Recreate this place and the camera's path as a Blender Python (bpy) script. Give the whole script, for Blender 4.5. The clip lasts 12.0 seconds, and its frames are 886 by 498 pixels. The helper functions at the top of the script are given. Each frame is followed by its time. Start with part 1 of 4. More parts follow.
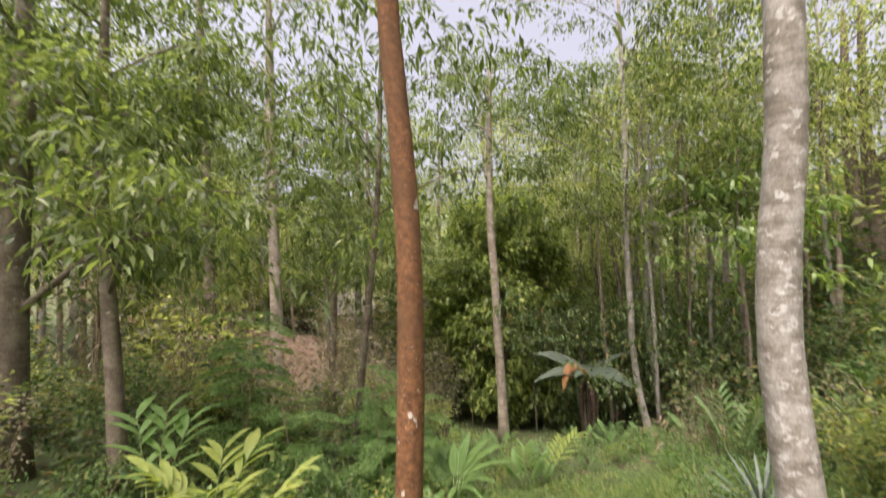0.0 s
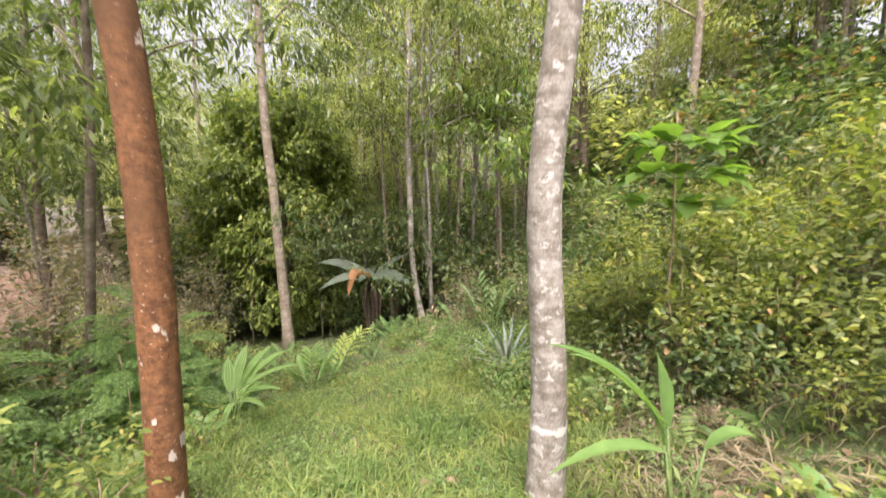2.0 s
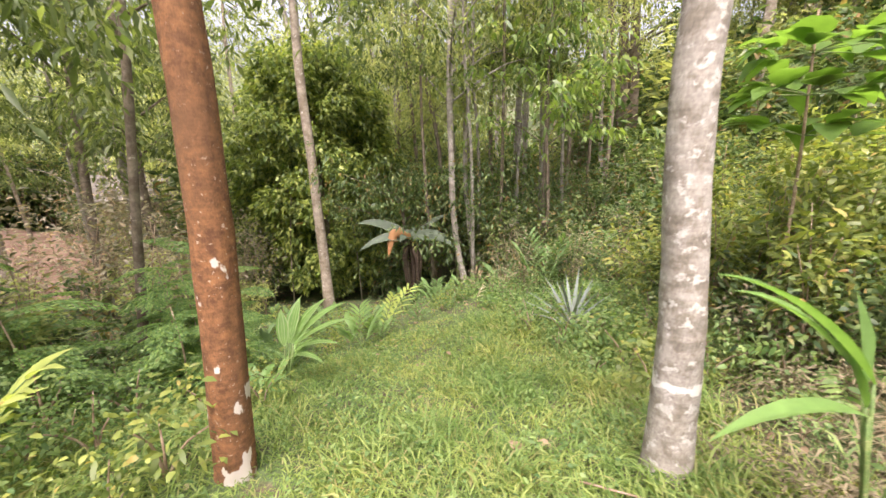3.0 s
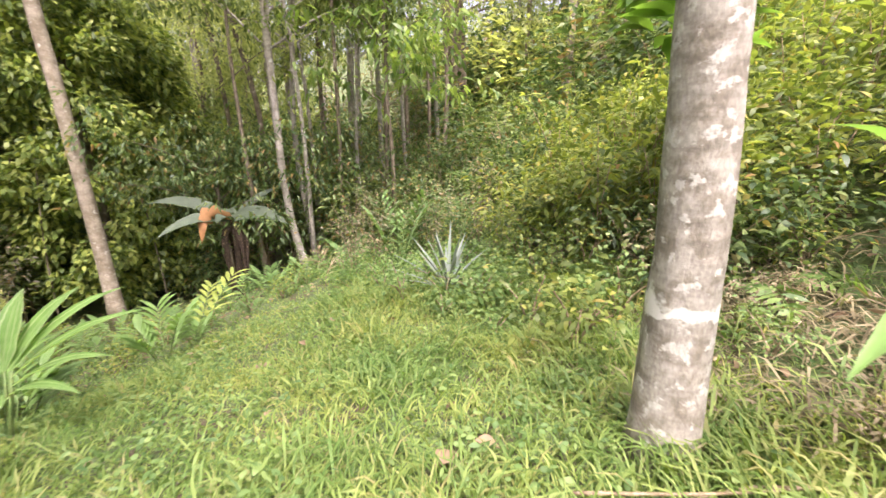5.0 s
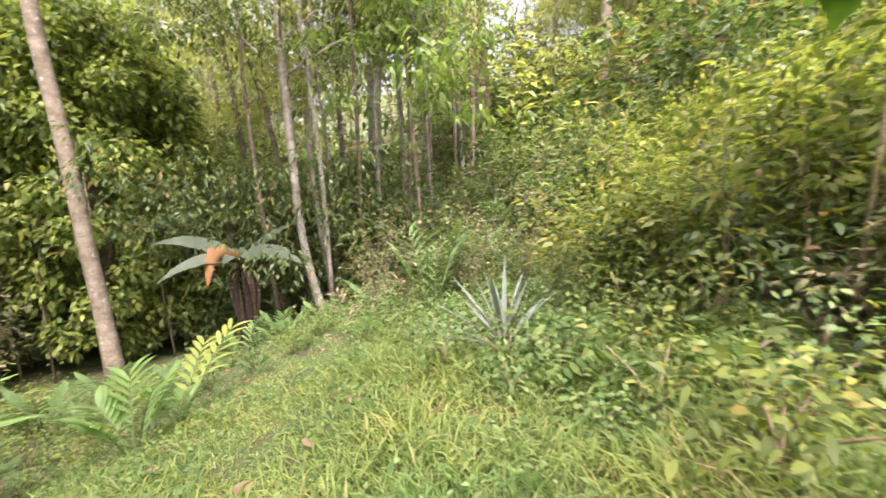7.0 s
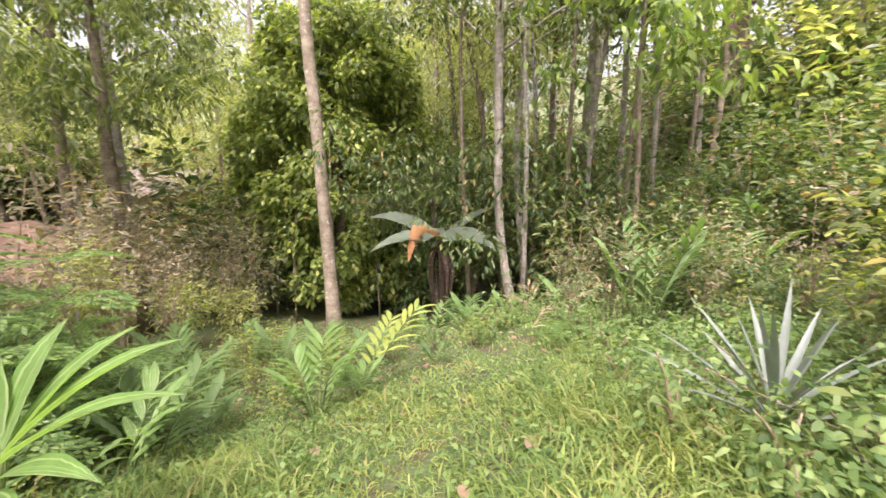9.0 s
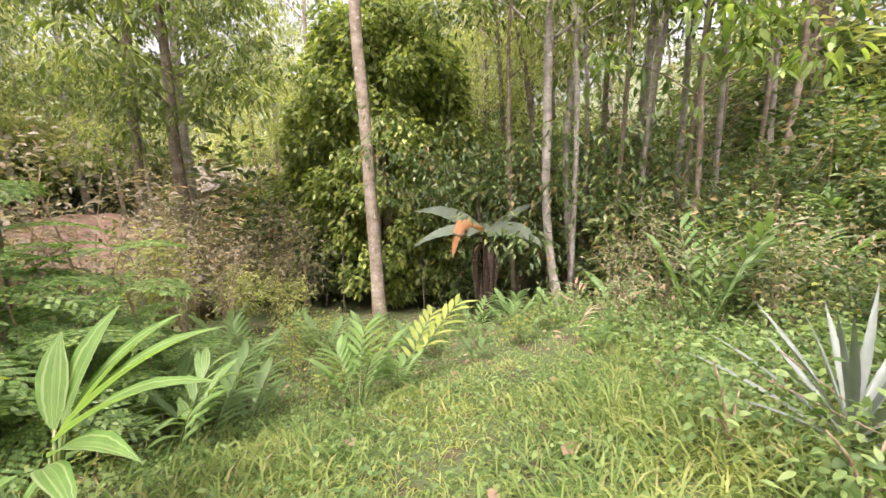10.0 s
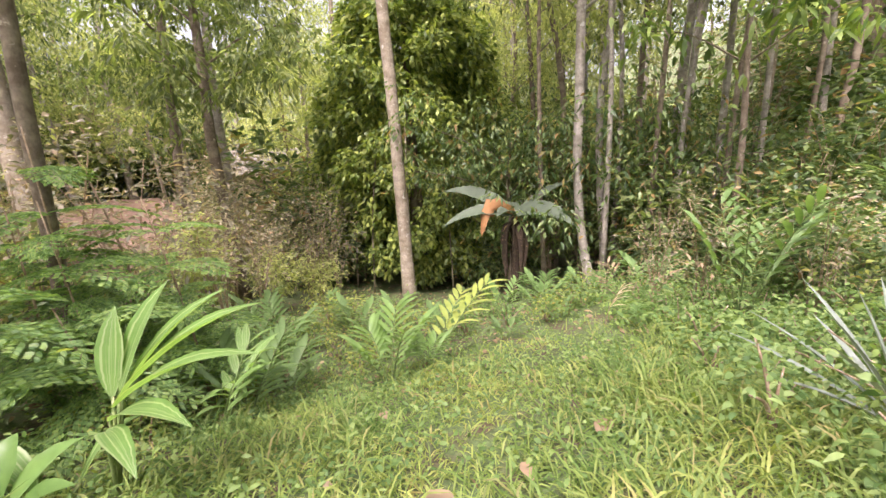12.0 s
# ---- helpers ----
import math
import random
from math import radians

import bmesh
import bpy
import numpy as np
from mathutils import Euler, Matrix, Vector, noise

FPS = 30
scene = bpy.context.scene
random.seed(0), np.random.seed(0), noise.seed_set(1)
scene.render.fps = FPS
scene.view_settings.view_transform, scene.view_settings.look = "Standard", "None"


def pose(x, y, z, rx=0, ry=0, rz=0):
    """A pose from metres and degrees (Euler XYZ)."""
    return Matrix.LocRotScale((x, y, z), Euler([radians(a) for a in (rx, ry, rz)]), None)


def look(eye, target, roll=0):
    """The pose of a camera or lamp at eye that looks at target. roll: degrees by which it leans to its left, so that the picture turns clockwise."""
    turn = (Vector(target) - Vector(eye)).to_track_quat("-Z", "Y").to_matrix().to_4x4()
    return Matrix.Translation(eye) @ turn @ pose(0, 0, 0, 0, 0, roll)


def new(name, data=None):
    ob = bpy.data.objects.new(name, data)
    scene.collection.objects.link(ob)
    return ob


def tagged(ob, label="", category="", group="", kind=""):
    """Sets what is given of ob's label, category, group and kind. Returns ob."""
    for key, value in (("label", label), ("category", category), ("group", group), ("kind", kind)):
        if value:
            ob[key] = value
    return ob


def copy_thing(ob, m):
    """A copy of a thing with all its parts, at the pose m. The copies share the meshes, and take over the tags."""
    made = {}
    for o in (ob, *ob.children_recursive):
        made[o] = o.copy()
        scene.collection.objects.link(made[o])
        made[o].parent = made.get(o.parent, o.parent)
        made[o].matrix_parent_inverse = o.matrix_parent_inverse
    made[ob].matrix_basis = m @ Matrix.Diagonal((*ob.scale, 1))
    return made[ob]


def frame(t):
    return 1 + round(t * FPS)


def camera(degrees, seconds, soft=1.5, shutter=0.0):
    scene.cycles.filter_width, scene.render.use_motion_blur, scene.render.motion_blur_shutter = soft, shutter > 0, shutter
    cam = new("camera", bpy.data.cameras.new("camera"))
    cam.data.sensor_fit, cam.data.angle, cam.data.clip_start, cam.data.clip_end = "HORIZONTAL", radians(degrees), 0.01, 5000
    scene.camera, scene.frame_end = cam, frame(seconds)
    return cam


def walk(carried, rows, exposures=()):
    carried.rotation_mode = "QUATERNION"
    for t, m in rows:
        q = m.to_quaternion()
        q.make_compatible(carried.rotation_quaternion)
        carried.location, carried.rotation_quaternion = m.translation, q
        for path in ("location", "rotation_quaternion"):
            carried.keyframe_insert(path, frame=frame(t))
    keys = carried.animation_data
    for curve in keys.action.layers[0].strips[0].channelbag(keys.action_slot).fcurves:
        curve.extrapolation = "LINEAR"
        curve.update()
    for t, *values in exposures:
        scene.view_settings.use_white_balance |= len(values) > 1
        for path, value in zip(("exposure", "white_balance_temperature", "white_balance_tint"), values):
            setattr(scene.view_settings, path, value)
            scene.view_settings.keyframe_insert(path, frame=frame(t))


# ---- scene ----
cam = camera(93.2, 12.0, soft=1.5, shutter=0.4)
PATH = [
    (0, (0.0, 0.0, 2.98), (-0.927, 1.769, 3.083), -1.6),
    (0.5, (-0.143, 0.038, 2.883), (-0.93, 1.869, 2.722), -1.4),
    (1, (-0.186, 0.1, 2.94), (-0.5, 2.073, 2.86), -0.5),
    (1.5, (-0.169, 0.225, 2.936), (-0.147, 2.223, 2.849), -0.7),
    (2, (-0.135, 0.454, 2.644), (-0.103, 2.429, 2.328), -0.7),
    (2.5, (-0.282, 0.682, 2.537), (-0.345, 2.638, 2.125), -1.3),
    (2.7, (-0.438, 0.789, 2.42), (-0.555, 2.732, 1.959), -1.8),
    (4.3, (-0.91, 1.777, 1.688), (-0.582, 3.698, 1.24), -1.6),
    (4.5, (-0.851, 1.881, 1.58), (-0.409, 3.776, 1.115), -1.7),
    (5, (-0.842, 2.239, 1.482), (-0.186, 4.055, 0.96), -0.8),
    (5.5, (-0.964, 2.606, 1.474), (-0.255, 4.409, 0.978), -0.6),
    (6, (-0.863, 2.902, 1.35), (-0.141, 4.723, 0.945), -1.3),
    (6.5, (-0.736, 3.222, 1.294), (-0.025, 5.059, 0.948), -2.2),
    (7, (-0.72, 3.612, 1.229), (-0.132, 5.49, 0.878), -2.5),
    (7.5, (-0.643, 3.992, 1.141), (-0.318, 5.932, 0.783), -2.2),
    (7.7, (-0.612, 4.108, 1.115), (-0.389, 6.061, 0.747), -2.1),
    (9.3, (-0.673, 4.56, 1.094), (-1.082, 6.481, 0.715), -0.7),
    (9.5, (-0.644, 4.583, 1.087), (-1.102, 6.491, 0.704), -0.8),
    (10, (-0.609, 4.604, 1.083), (-1.15, 6.489, 0.69), -1.2),
    (10.5, (-0.613, 4.609, 1.07), (-1.208, 6.468, 0.636), -1.6),
    (11, (-0.626, 4.602, 1.069), (-1.258, 6.443, 0.609), -2.1),
    (11.5, (-0.627, 4.607, 1.066), (-1.272, 6.439, 0.589), -2.5),
    (12, (-0.624, 4.599, 1.061), (-1.29, 6.424, 0.583), -2.5),
]
walk(cam, [(t, look(eye, target, roll)) for t, eye, target, roll in PATH], [(0.0, 1.22, 6500, 22), (0.6, 1.55, 6500, 25), (1.5, 1.65, 6400, 25), (2.7, 1.75, 6500, 26), (4.3, 2.05, 6500, 26), (5.5, 2.05, 6400, 26), (7.5, 2.12, 6500, 28), (9.3, 2.06, 6450, 29), (12.0, 2.04, 6450, 29)])
# ---- light ----
world = bpy.data.worlds.new("sky")
scene.world = world
world.use_nodes = True
wn = world.node_tree.nodes
sky = wn.new("ShaderNodeTexSky")
sky.sky_type = "NISHITA"
sky.sun_disc = False
sky.sun_elevation, sky.sun_rotation = radians(66), radians(182)
sky.air_density, sky.dust_density, sky.ozone_density = 1.0, 9.0, 0.6
wn["Background"].inputs["Strength"].default_value = 0.15
haze = wn.new("ShaderNodeHueSaturation")
haze.inputs["Saturation"].default_value = 0.35
world.node_tree.links.new(sky.outputs[0], haze.inputs["Color"])
world.node_tree.links.new(haze.outputs[0], wn["Background"].inputs["Color"])
sun = new("sun", bpy.data.lights.new("sun", "SUN"))
sun.data.energy, sun.data.angle, sun.data.color = 1.9, radians(22), (1.0, 0.93, 0.8)
# the sky's sun_rotation turns clockwise from +y
sun.matrix_world = look((12 * math.sin(radians(182)), 12 * math.cos(radians(182)), 12 * math.tan(radians(66))), (0, 0, 0))

rng = np.random.default_rng(7)


# ---- materials ----
def nodes_of(name):
    m = bpy.data.materials.new(name)
    m.use_nodes = True
    nt = m.node_tree
    return m, nt, nt.nodes, nt.nodes["Principled BSDF"]


def ramp(nt, src, stops):
    r = nt.nodes.new("ShaderNodeValToRGB")
    el = r.color_ramp.elements
    while len(el) < len(stops):
        el.new(0.5)
    for e, (p, c) in zip(el, stops):
        e.position, e.color = p, (*c, 1)
    nt.links.new(src, r.inputs[0])
    return r.outputs[0]


def mixed(nt, fac, a, b, mode="MIX"):
    m = nt.nodes.new("ShaderNodeMix")
    m.data_type, m.blend_type = "RGBA", mode
    for sock, v in ((m.inputs[0], fac), (m.inputs[6], a), (m.inputs[7], b)):
        if isinstance(v, (int, float)):
            sock.default_value = v
        elif isinstance(v, tuple):
            sock.default_value = (*v, 1)
        else:
            nt.links.new(v, sock)
    return m.outputs[2]


def noise_tex(nt, scale, detail=4, stretch=None, coord="Object", rough=0.55):
    tc = nt.nodes.new("ShaderNodeTexCoord")
    n = nt.nodes.new("ShaderNodeTexNoise")
    n.inputs["Scale"].default_value, n.inputs["Detail"].default_value, n.inputs["Roughness"].default_value = scale, detail, rough
    src = tc.outputs[coord]
    if stretch:
        mp = nt.nodes.new("ShaderNodeMapping")
        mp.inputs["Scale"].default_value = stretch
        nt.links.new(src, mp.inputs[0])
        src = mp.outputs[0]
    nt.links.new(src, n.inputs["Vector"])
    return n.outputs["Fac"]


def leaf_mat(name, dark, mid, light, glow=0.4, rough=0.45, veins=False, old=None, patches=False):
    """Leaf surface: colour varies leaf by leaf and plant by plant, and light comes through."""
    m, nt, n, bsdf = nodes_of(name)
    geo, info = n.new("ShaderNodeNewGeometry"), n.new("ShaderNodeObjectInfo")
    stops = [(p, (1.03 * r, g, 1.35 * b)) for p, (r, g, b) in ((0.0, dark), (0.45, mid), (0.85, light))]
    if old:
        stops.append((0.985, old))
    col = ramp(nt, geo.outputs["Random Per Island"], stops)
    col = mixed(nt, 0.35, col, ramp(nt, info.outputs["Random"], [(0, (0.6, 0.7, 0.5)), (1, (1.3, 1.25, 1.1))]), "MULTIPLY")
    blot = noise_tex(nt, 9, 3)
    col = mixed(nt, 0.4, col, ramp(nt, blot, [(0.3, (0.55, 0.6, 0.5)), (0.7, (1.25, 1.2, 1.1))]), "MULTIPLY")
    if patches:
        col = mixed(nt, 0.9, col, ramp(nt, noise_tex(nt, 1.1, 4), [(0.35, (0.6, 0.78, 0.62)), (0.5, (0.95, 1.0, 0.9)), (0.66, (1.25, 1.15, 1.0))]), "MULTIPLY")
    if veins:
        uv = noise_tex(nt, 1.0, 2, (9, 0.3, 1), "UV")
        col = mixed(nt, ramp(nt, uv, [(0.48, (0, 0, 0)), (0.6, (1, 1, 1))]), col, veins)
    nt.links.new(col, bsdf.inputs["Base Color"])
    bsdf.inputs["Roughness"].default_value = rough
    bsdf.inputs["Specular IOR Level"].default_value = 0.35
    tr = n.new("ShaderNodeBsdfTranslucent")
    nt.links.new(mixed(nt, 1.0, col, (1.5, 1.6, 0.7), "MULTIPLY"), tr.inputs["Color"])
    mix = n.new("ShaderNodeMixShader")
    mix.inputs[0].default_value = glow
    nt.links.new(bsdf.outputs[0], mix.inputs[1])
    nt.links.new(tr.outputs[0], mix.inputs[2])
    nt.links.new(mix.outputs[0], n["Material Output"].inputs[0])
    return m


def bark_mat(name, base, blotch, spot, blotch_at=(0.45, 0.6), spot_at=(0.62, 0.68), scale=6.0, rough=0.85, bump=0.5, ring_by=0.3, band=None, foot=None, age=None):
    m, nt, n, bsdf = nodes_of(name)
    a = noise_tex(nt, scale, 6, (1, 1, 1.0), rough=0.65)
    fine = noise_tex(nt, scale * 9, 4, (1, 1, 0.5))
    ring = noise_tex(nt, scale * 0.6, 3, (1, 1, 6))
    c = mixed(nt, ramp(nt, a, [(blotch_at[0], (0, 0, 0)), (blotch_at[1], (1, 1, 1))]), base, blotch)
    c = mixed(nt, ring_by, c, ramp(nt, ring, [(0.35, (0.6, 0.58, 0.56)), (0.65, (1.2, 1.2, 1.2))]), "MULTIPLY")
    c = mixed(nt, ramp(nt, noise_tex(nt, scale * 1.7, 6, (1.0, 1.0, 1.1), rough=0.6), [(spot_at[0], (0, 0, 0)), (spot_at[1], (1, 1, 1))]), c, spot)
    c = mixed(nt, 0.55, c, ramp(nt, fine, [(0.3, (0.6, 0.6, 0.6)), (0.7, (1.25, 1.25, 1.25))]), "MULTIPLY")
    if age:
        # broad worn stretches of older, darker bark
        c = mixed(nt, ramp(nt, noise_tex(nt, 1.1, 3, (1, 1, 0.8)), [(0.45, (0, 0, 0)), (0.62, (0.85, 0.85, 0.85))]), c, age)
    if foot:
        # broken pale lichen towards the foot
        tc, sep, low = n.new("ShaderNodeTexCoord"), n.new("ShaderNodeSeparateXYZ"), n.new("ShaderNodeMapRange")
        nt.links.new(tc.outputs["Object"], sep.inputs[0])
        nt.links.new(sep.outputs[2], low.inputs[0])
        low.inputs[1].default_value, low.inputs[2].default_value, low.inputs[3].default_value, low.inputs[4].default_value = 0.2, foot, 0.17, 0.0
        add = n.new("ShaderNodeMath")
        nt.links.new(low.outputs[0], add.inputs[0])
        nt.links.new(noise_tex(nt, 5.5, 5, (1, 1, 0.6), rough=0.5), add.inputs[1])
        c = mixed(nt, ramp(nt, add.outputs[0], [(0.71, (0, 0, 0)), (0.73, (0.9, 0.9, 0.9))]), c, (0.55, 0.5, 0.44))
    if band:
        # one pale lichen girdle, broken at its edges
        tc, sep, wob = n.new("ShaderNodeTexCoord"), n.new("ShaderNodeSeparateXYZ"), n.new("ShaderNodeMath")
        nt.links.new(tc.outputs["Object"], sep.inputs[0])
        wob.operation = "MULTIPLY_ADD"
        wob.inputs[1].default_value = 0.22
        nt.links.new(noise_tex(nt, 9, 3), wob.inputs[0])
        nt.links.new(sep.outputs[2], wob.inputs[2])
        c = mixed(nt, ramp(nt, wob.outputs[0], [(band + 0.055, (0, 0, 0)), (band + 0.075, (0.9, 0.9, 0.9)), (band + 0.125, (0.9, 0.9, 0.9)), (min(band + 0.145, 1), (0, 0, 0))]), c, (0.58, 0.56, 0.52))
    nt.links.new(c, bsdf.inputs["Base Color"])
    bsdf.inputs["Roughness"].default_value = rough
    bsdf.inputs["Specular IOR Level"].default_value = 0.2
    b = n.new("ShaderNodeBump")
    b.inputs["Strength"].default_value, b.inputs["Distance"].default_value = bump, 0.01
    nt.links.new(fine, b.inputs["Height"])
    nt.links.new(b.outputs[0], bsdf.inputs["Normal"])
    return m


M = {
    "canopy": leaf_mat("canopy_leaf", (0.055, 0.08, 0.025), (0.1, 0.14, 0.04), (0.17, 0.21, 0.065), 0.52),
    "canopy_pale": leaf_mat("pale_canopy_leaf", (0.16, 0.19, 0.07), (0.25, 0.285, 0.1), (0.36, 0.385, 0.15), 0.6),
    "vine": leaf_mat("vine_leaf", (0.06, 0.1, 0.022), (0.14, 0.2, 0.04), (0.29, 0.34, 0.075), 0.42, 0.45),
    "shrub": leaf_mat("shrub_leaf", (0.07, 0.105, 0.022), (0.145, 0.19, 0.038), (0.27, 0.31, 0.065), 0.46, old=(0.3, 0.24, 0.08)),
    "under": leaf_mat("undergrowth_leaf", (0.035, 0.068, 0.021), (0.075, 0.122, 0.034), (0.155, 0.21, 0.062), 0.42, old=(0.24, 0.15, 0.07)),
    "brown": leaf_mat("dry_shrub_leaf", (0.1, 0.1, 0.055), (0.18, 0.17, 0.095), (0.3, 0.26, 0.16), 0.35, old=(0.3, 0.2, 0.13)),
    "feather": leaf_mat("feather_leaf", (0.07, 0.14, 0.04), (0.12, 0.21, 0.055), (0.2, 0.3, 0.075), 0.5),
    "grass": leaf_mat("grass_blade", (0.08, 0.14, 0.028), (0.15, 0.21, 0.045), (0.22, 0.27, 0.072), 0.4, 0.65, old=(0.25, 0.225, 0.12), patches=True),
    "straw": leaf_mat("long_grass_blade", (0.075, 0.13, 0.03), (0.135, 0.195, 0.045), (0.2, 0.25, 0.07), 0.4, 0.6, old=(0.34, 0.28, 0.16), patches=True),
    "herb": leaf_mat("herb_leaf", (0.06, 0.12, 0.03), (0.12, 0.2, 0.05), (0.2, 0.28, 0.08), 0.4, 0.55),
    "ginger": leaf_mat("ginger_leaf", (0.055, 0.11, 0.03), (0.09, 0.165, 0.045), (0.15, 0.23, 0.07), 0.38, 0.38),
    # lit copy of the ginger leaf: sunlight put into a brighter green
    "gingerlit": leaf_mat("sunlit_ginger_leaf", (0.085, 0.17, 0.045), (0.135, 0.24, 0.06), (0.21, 0.32, 0.09), 0.42, 0.38),
    "fern": leaf_mat("fern_leaflet", (0.07, 0.14, 0.03), (0.12, 0.2, 0.045), (0.19, 0.28, 0.07), 0.45),
    "fresh": leaf_mat("fresh_green_leaf", (0.07, 0.13, 0.03), (0.13, 0.2, 0.045), (0.22, 0.3, 0.07), 0.5),
    "broad": leaf_mat("broad_ginger_leaf", (0.075, 0.17, 0.038), (0.115, 0.22, 0.05), (0.17, 0.28, 0.07), 0.42, 0.36),
    "yellow": leaf_mat("yellow_ginger_leaf", (0.16, 0.24, 0.04), (0.24, 0.31, 0.065), (0.36, 0.39, 0.1), 0.45, 0.38),
    "striped": leaf_mat("striped_leaf", (0.075, 0.17, 0.035), (0.11, 0.22, 0.045), (0.16, 0.28, 0.06), 0.4, 0.38, veins=(0.26, 0.33, 0.16)),
    "bright": leaf_mat("sapling_leaf", (0.07, 0.15, 0.025), (0.11, 0.21, 0.035), (0.17, 0.28, 0.045), 0.5, 0.35),
    "banana": leaf_mat("banana_leaf", (0.04, 0.065, 0.034), (0.06, 0.085, 0.045), (0.09, 0.115, 0.065), 0.18, 0.65),
    "pineapple": leaf_mat("pineapple_leaf", (0.075, 0.11, 0.07), (0.13, 0.17, 0.11), (0.26, 0.3, 0.22), 0.12, 0.4),
    "dead": leaf_mat("dead_leaf", (0.15, 0.1, 0.05), (0.23, 0.16, 0.085), (0.32, 0.235, 0.135), 0.25, 0.75),
    "drygrass": leaf_mat("dry_grass_blade", (0.09, 0.075, 0.035), (0.16, 0.135, 0.065), (0.25, 0.215, 0.11), 0.25, 0.75),
    "orange": leaf_mat("withered_leaf", (0.2, 0.095, 0.03), (0.26, 0.13, 0.042), (0.33, 0.175, 0.065), 0.2, 0.6),
    "plume": leaf_mat("plume", (0.4, 0.3, 0.2), (0.55, 0.42, 0.3), (0.65, 0.55, 0.4), 0.3, 0.7),
    "bark_white": bark_mat("white_mottled_bark", (0.185, 0.162, 0.13), (0.3, 0.277, 0.24), (0.41, 0.39, 0.35), (0.42, 0.56), (0.565, 0.62), 7.5, ring_by=0.5, band=0.85),
    "bark_red": bark_mat("red_brown_bark", (0.11, 0.052, 0.026), (0.29, 0.14, 0.06), (0.4, 0.3, 0.22), (0.36, 0.68), (0.64, 0.67), 15.0, ring_by=0.35, bump=0.9, foot=1.9, age=(0.12, 0.065, 0.033)),
    "bark_grey": bark_mat("grey_bark", (0.2, 0.18, 0.15), (0.34, 0.31, 0.27), (0.5, 0.48, 0.44), (0.42, 0.6), (0.6, 0.68), 4.0),
    "bark_brown": bark_mat("brown_bark", (0.12, 0.095, 0.068), (0.21, 0.175, 0.13), (0.38, 0.33, 0.27), (0.42, 0.62), (0.63, 0.7), 4.0),
    "bark_pale": bark_mat("pale_bark", (0.19, 0.155, 0.112), (0.3, 0.26, 0.205), (0.48, 0.45, 0.4), (0.4, 0.6), (0.6, 0.68), 4.0),
    "stem": bark_mat("green_stem", (0.1, 0.16, 0.05), (0.16, 0.2, 0.07), (0.25, 0.24, 0.12), scale=12.0, bump=0.1, rough=0.5),
    "twig": bark_mat("twig", (0.22, 0.16, 0.1), (0.33, 0.26, 0.18), (0.45, 0.4, 0.32), scale=14.0),
    "husk": bark_mat("dry_husk", (0.045, 0.032, 0.023), (0.08, 0.056, 0.038), (0.24, 0.17, 0.11), scale=9.0),
}


def ground_material():
    m, nt, n, bsdf = nodes_of("forest_floor")
    big, mid, fine = noise_tex(nt, 0.35, 4), noise_tex(nt, 3, 6), noise_tex(nt, 40, 5)
    soil = ramp(nt, fine, [(0.3, (0.04, 0.03, 0.018)), (0.7, (0.12, 0.085, 0.05))])
    moss = ramp(nt, fine, [(0.3, (0.04, 0.07, 0.02)), (0.7, (0.1, 0.14, 0.045))])
    c = mixed(nt, ramp(nt, mid, [(0.36, (0, 0, 0)), (0.52, (1, 1, 1))]), soil, moss)
    c = mixed(nt, 0.5, c, ramp(nt, big, [(0.35, (0.7, 0.65, 0.6)), (0.65, (1.2, 1.2, 1.1))]), "MULTIPLY")
    nt.links.new(c, bsdf.inputs["Base Color"])
    bsdf.inputs["Roughness"].default_value = 0.95
    b = n.new("ShaderNodeBump")
    b.inputs["Strength"].default_value, b.inputs["Distance"].default_value = 0.6, 0.03
    nt.links.new(fine, b.inputs["Height"])
    nt.links.new(b.outputs[0], bsdf.inputs["Normal"])
    return m


def plain(name, a, b, scale=3.0, rough=0.8):
    m, nt, n, bsdf = nodes_of(name)
    nt.links.new(ramp(nt, noise_tex(nt, scale, 5), [(0.3, a), (0.7, b)]), bsdf.inputs["Base Color"])
    bsdf.inputs["Roughness"].default_value = rough
    return m


M["ground"] = ground_material()
M["earth"] = plain("red_earth", (0.17, 0.098, 0.07), (0.3, 0.2, 0.15), 1.6, 0.95)
M["wall"] = plain("pale_plaster", (0.26, 0.2, 0.15), (0.36, 0.28, 0.21), 0.8)
M["roof"] = plain("pale_metal_roof", (0.1, 0.09, 0.08), (0.17, 0.15, 0.13), 0.6, 0.85)
M["dark"] = plain("dark_opening", (0.03, 0.03, 0.03), (0.06, 0.05, 0.05), 2.0)


# ---- geometry helpers ----
def sheet(name, verts, tris):
    """A mesh of triangles from arrays."""
    me = bpy.data.meshes.new(name)
    verts, tris = np.asarray(verts, np.float32), np.asarray(tris, np.int32)
    me.vertices.add(len(verts))
    me.vertices.foreach_set("co", verts.ravel())
    me.loops.add(tris.size)
    me.loops.foreach_set("vertex_index", tris.ravel())
    me.polygons.add(len(tris))
    me.polygons.foreach_set("loop_start", np.arange(0, tris.size, 3, dtype=np.int32))
    me.update(calc_edges=True)
    return me


def part(name, me, material, parent=None, label="", smooth=False):
    me.materials.append(material) if not me.materials else None
    if smooth:
        me.polygons.foreach_set("use_smooth", np.ones(len(me.polygons), bool))
    ob = new(name, me)
    if parent is not None:
        ob.parent = parent
    if label:
        tagged(ob, label)
    return ob


def unit(v):
    v = np.asarray(v, float)
    return v / np.maximum(np.linalg.norm(v, axis=-1, keepdims=True), 1e-9)


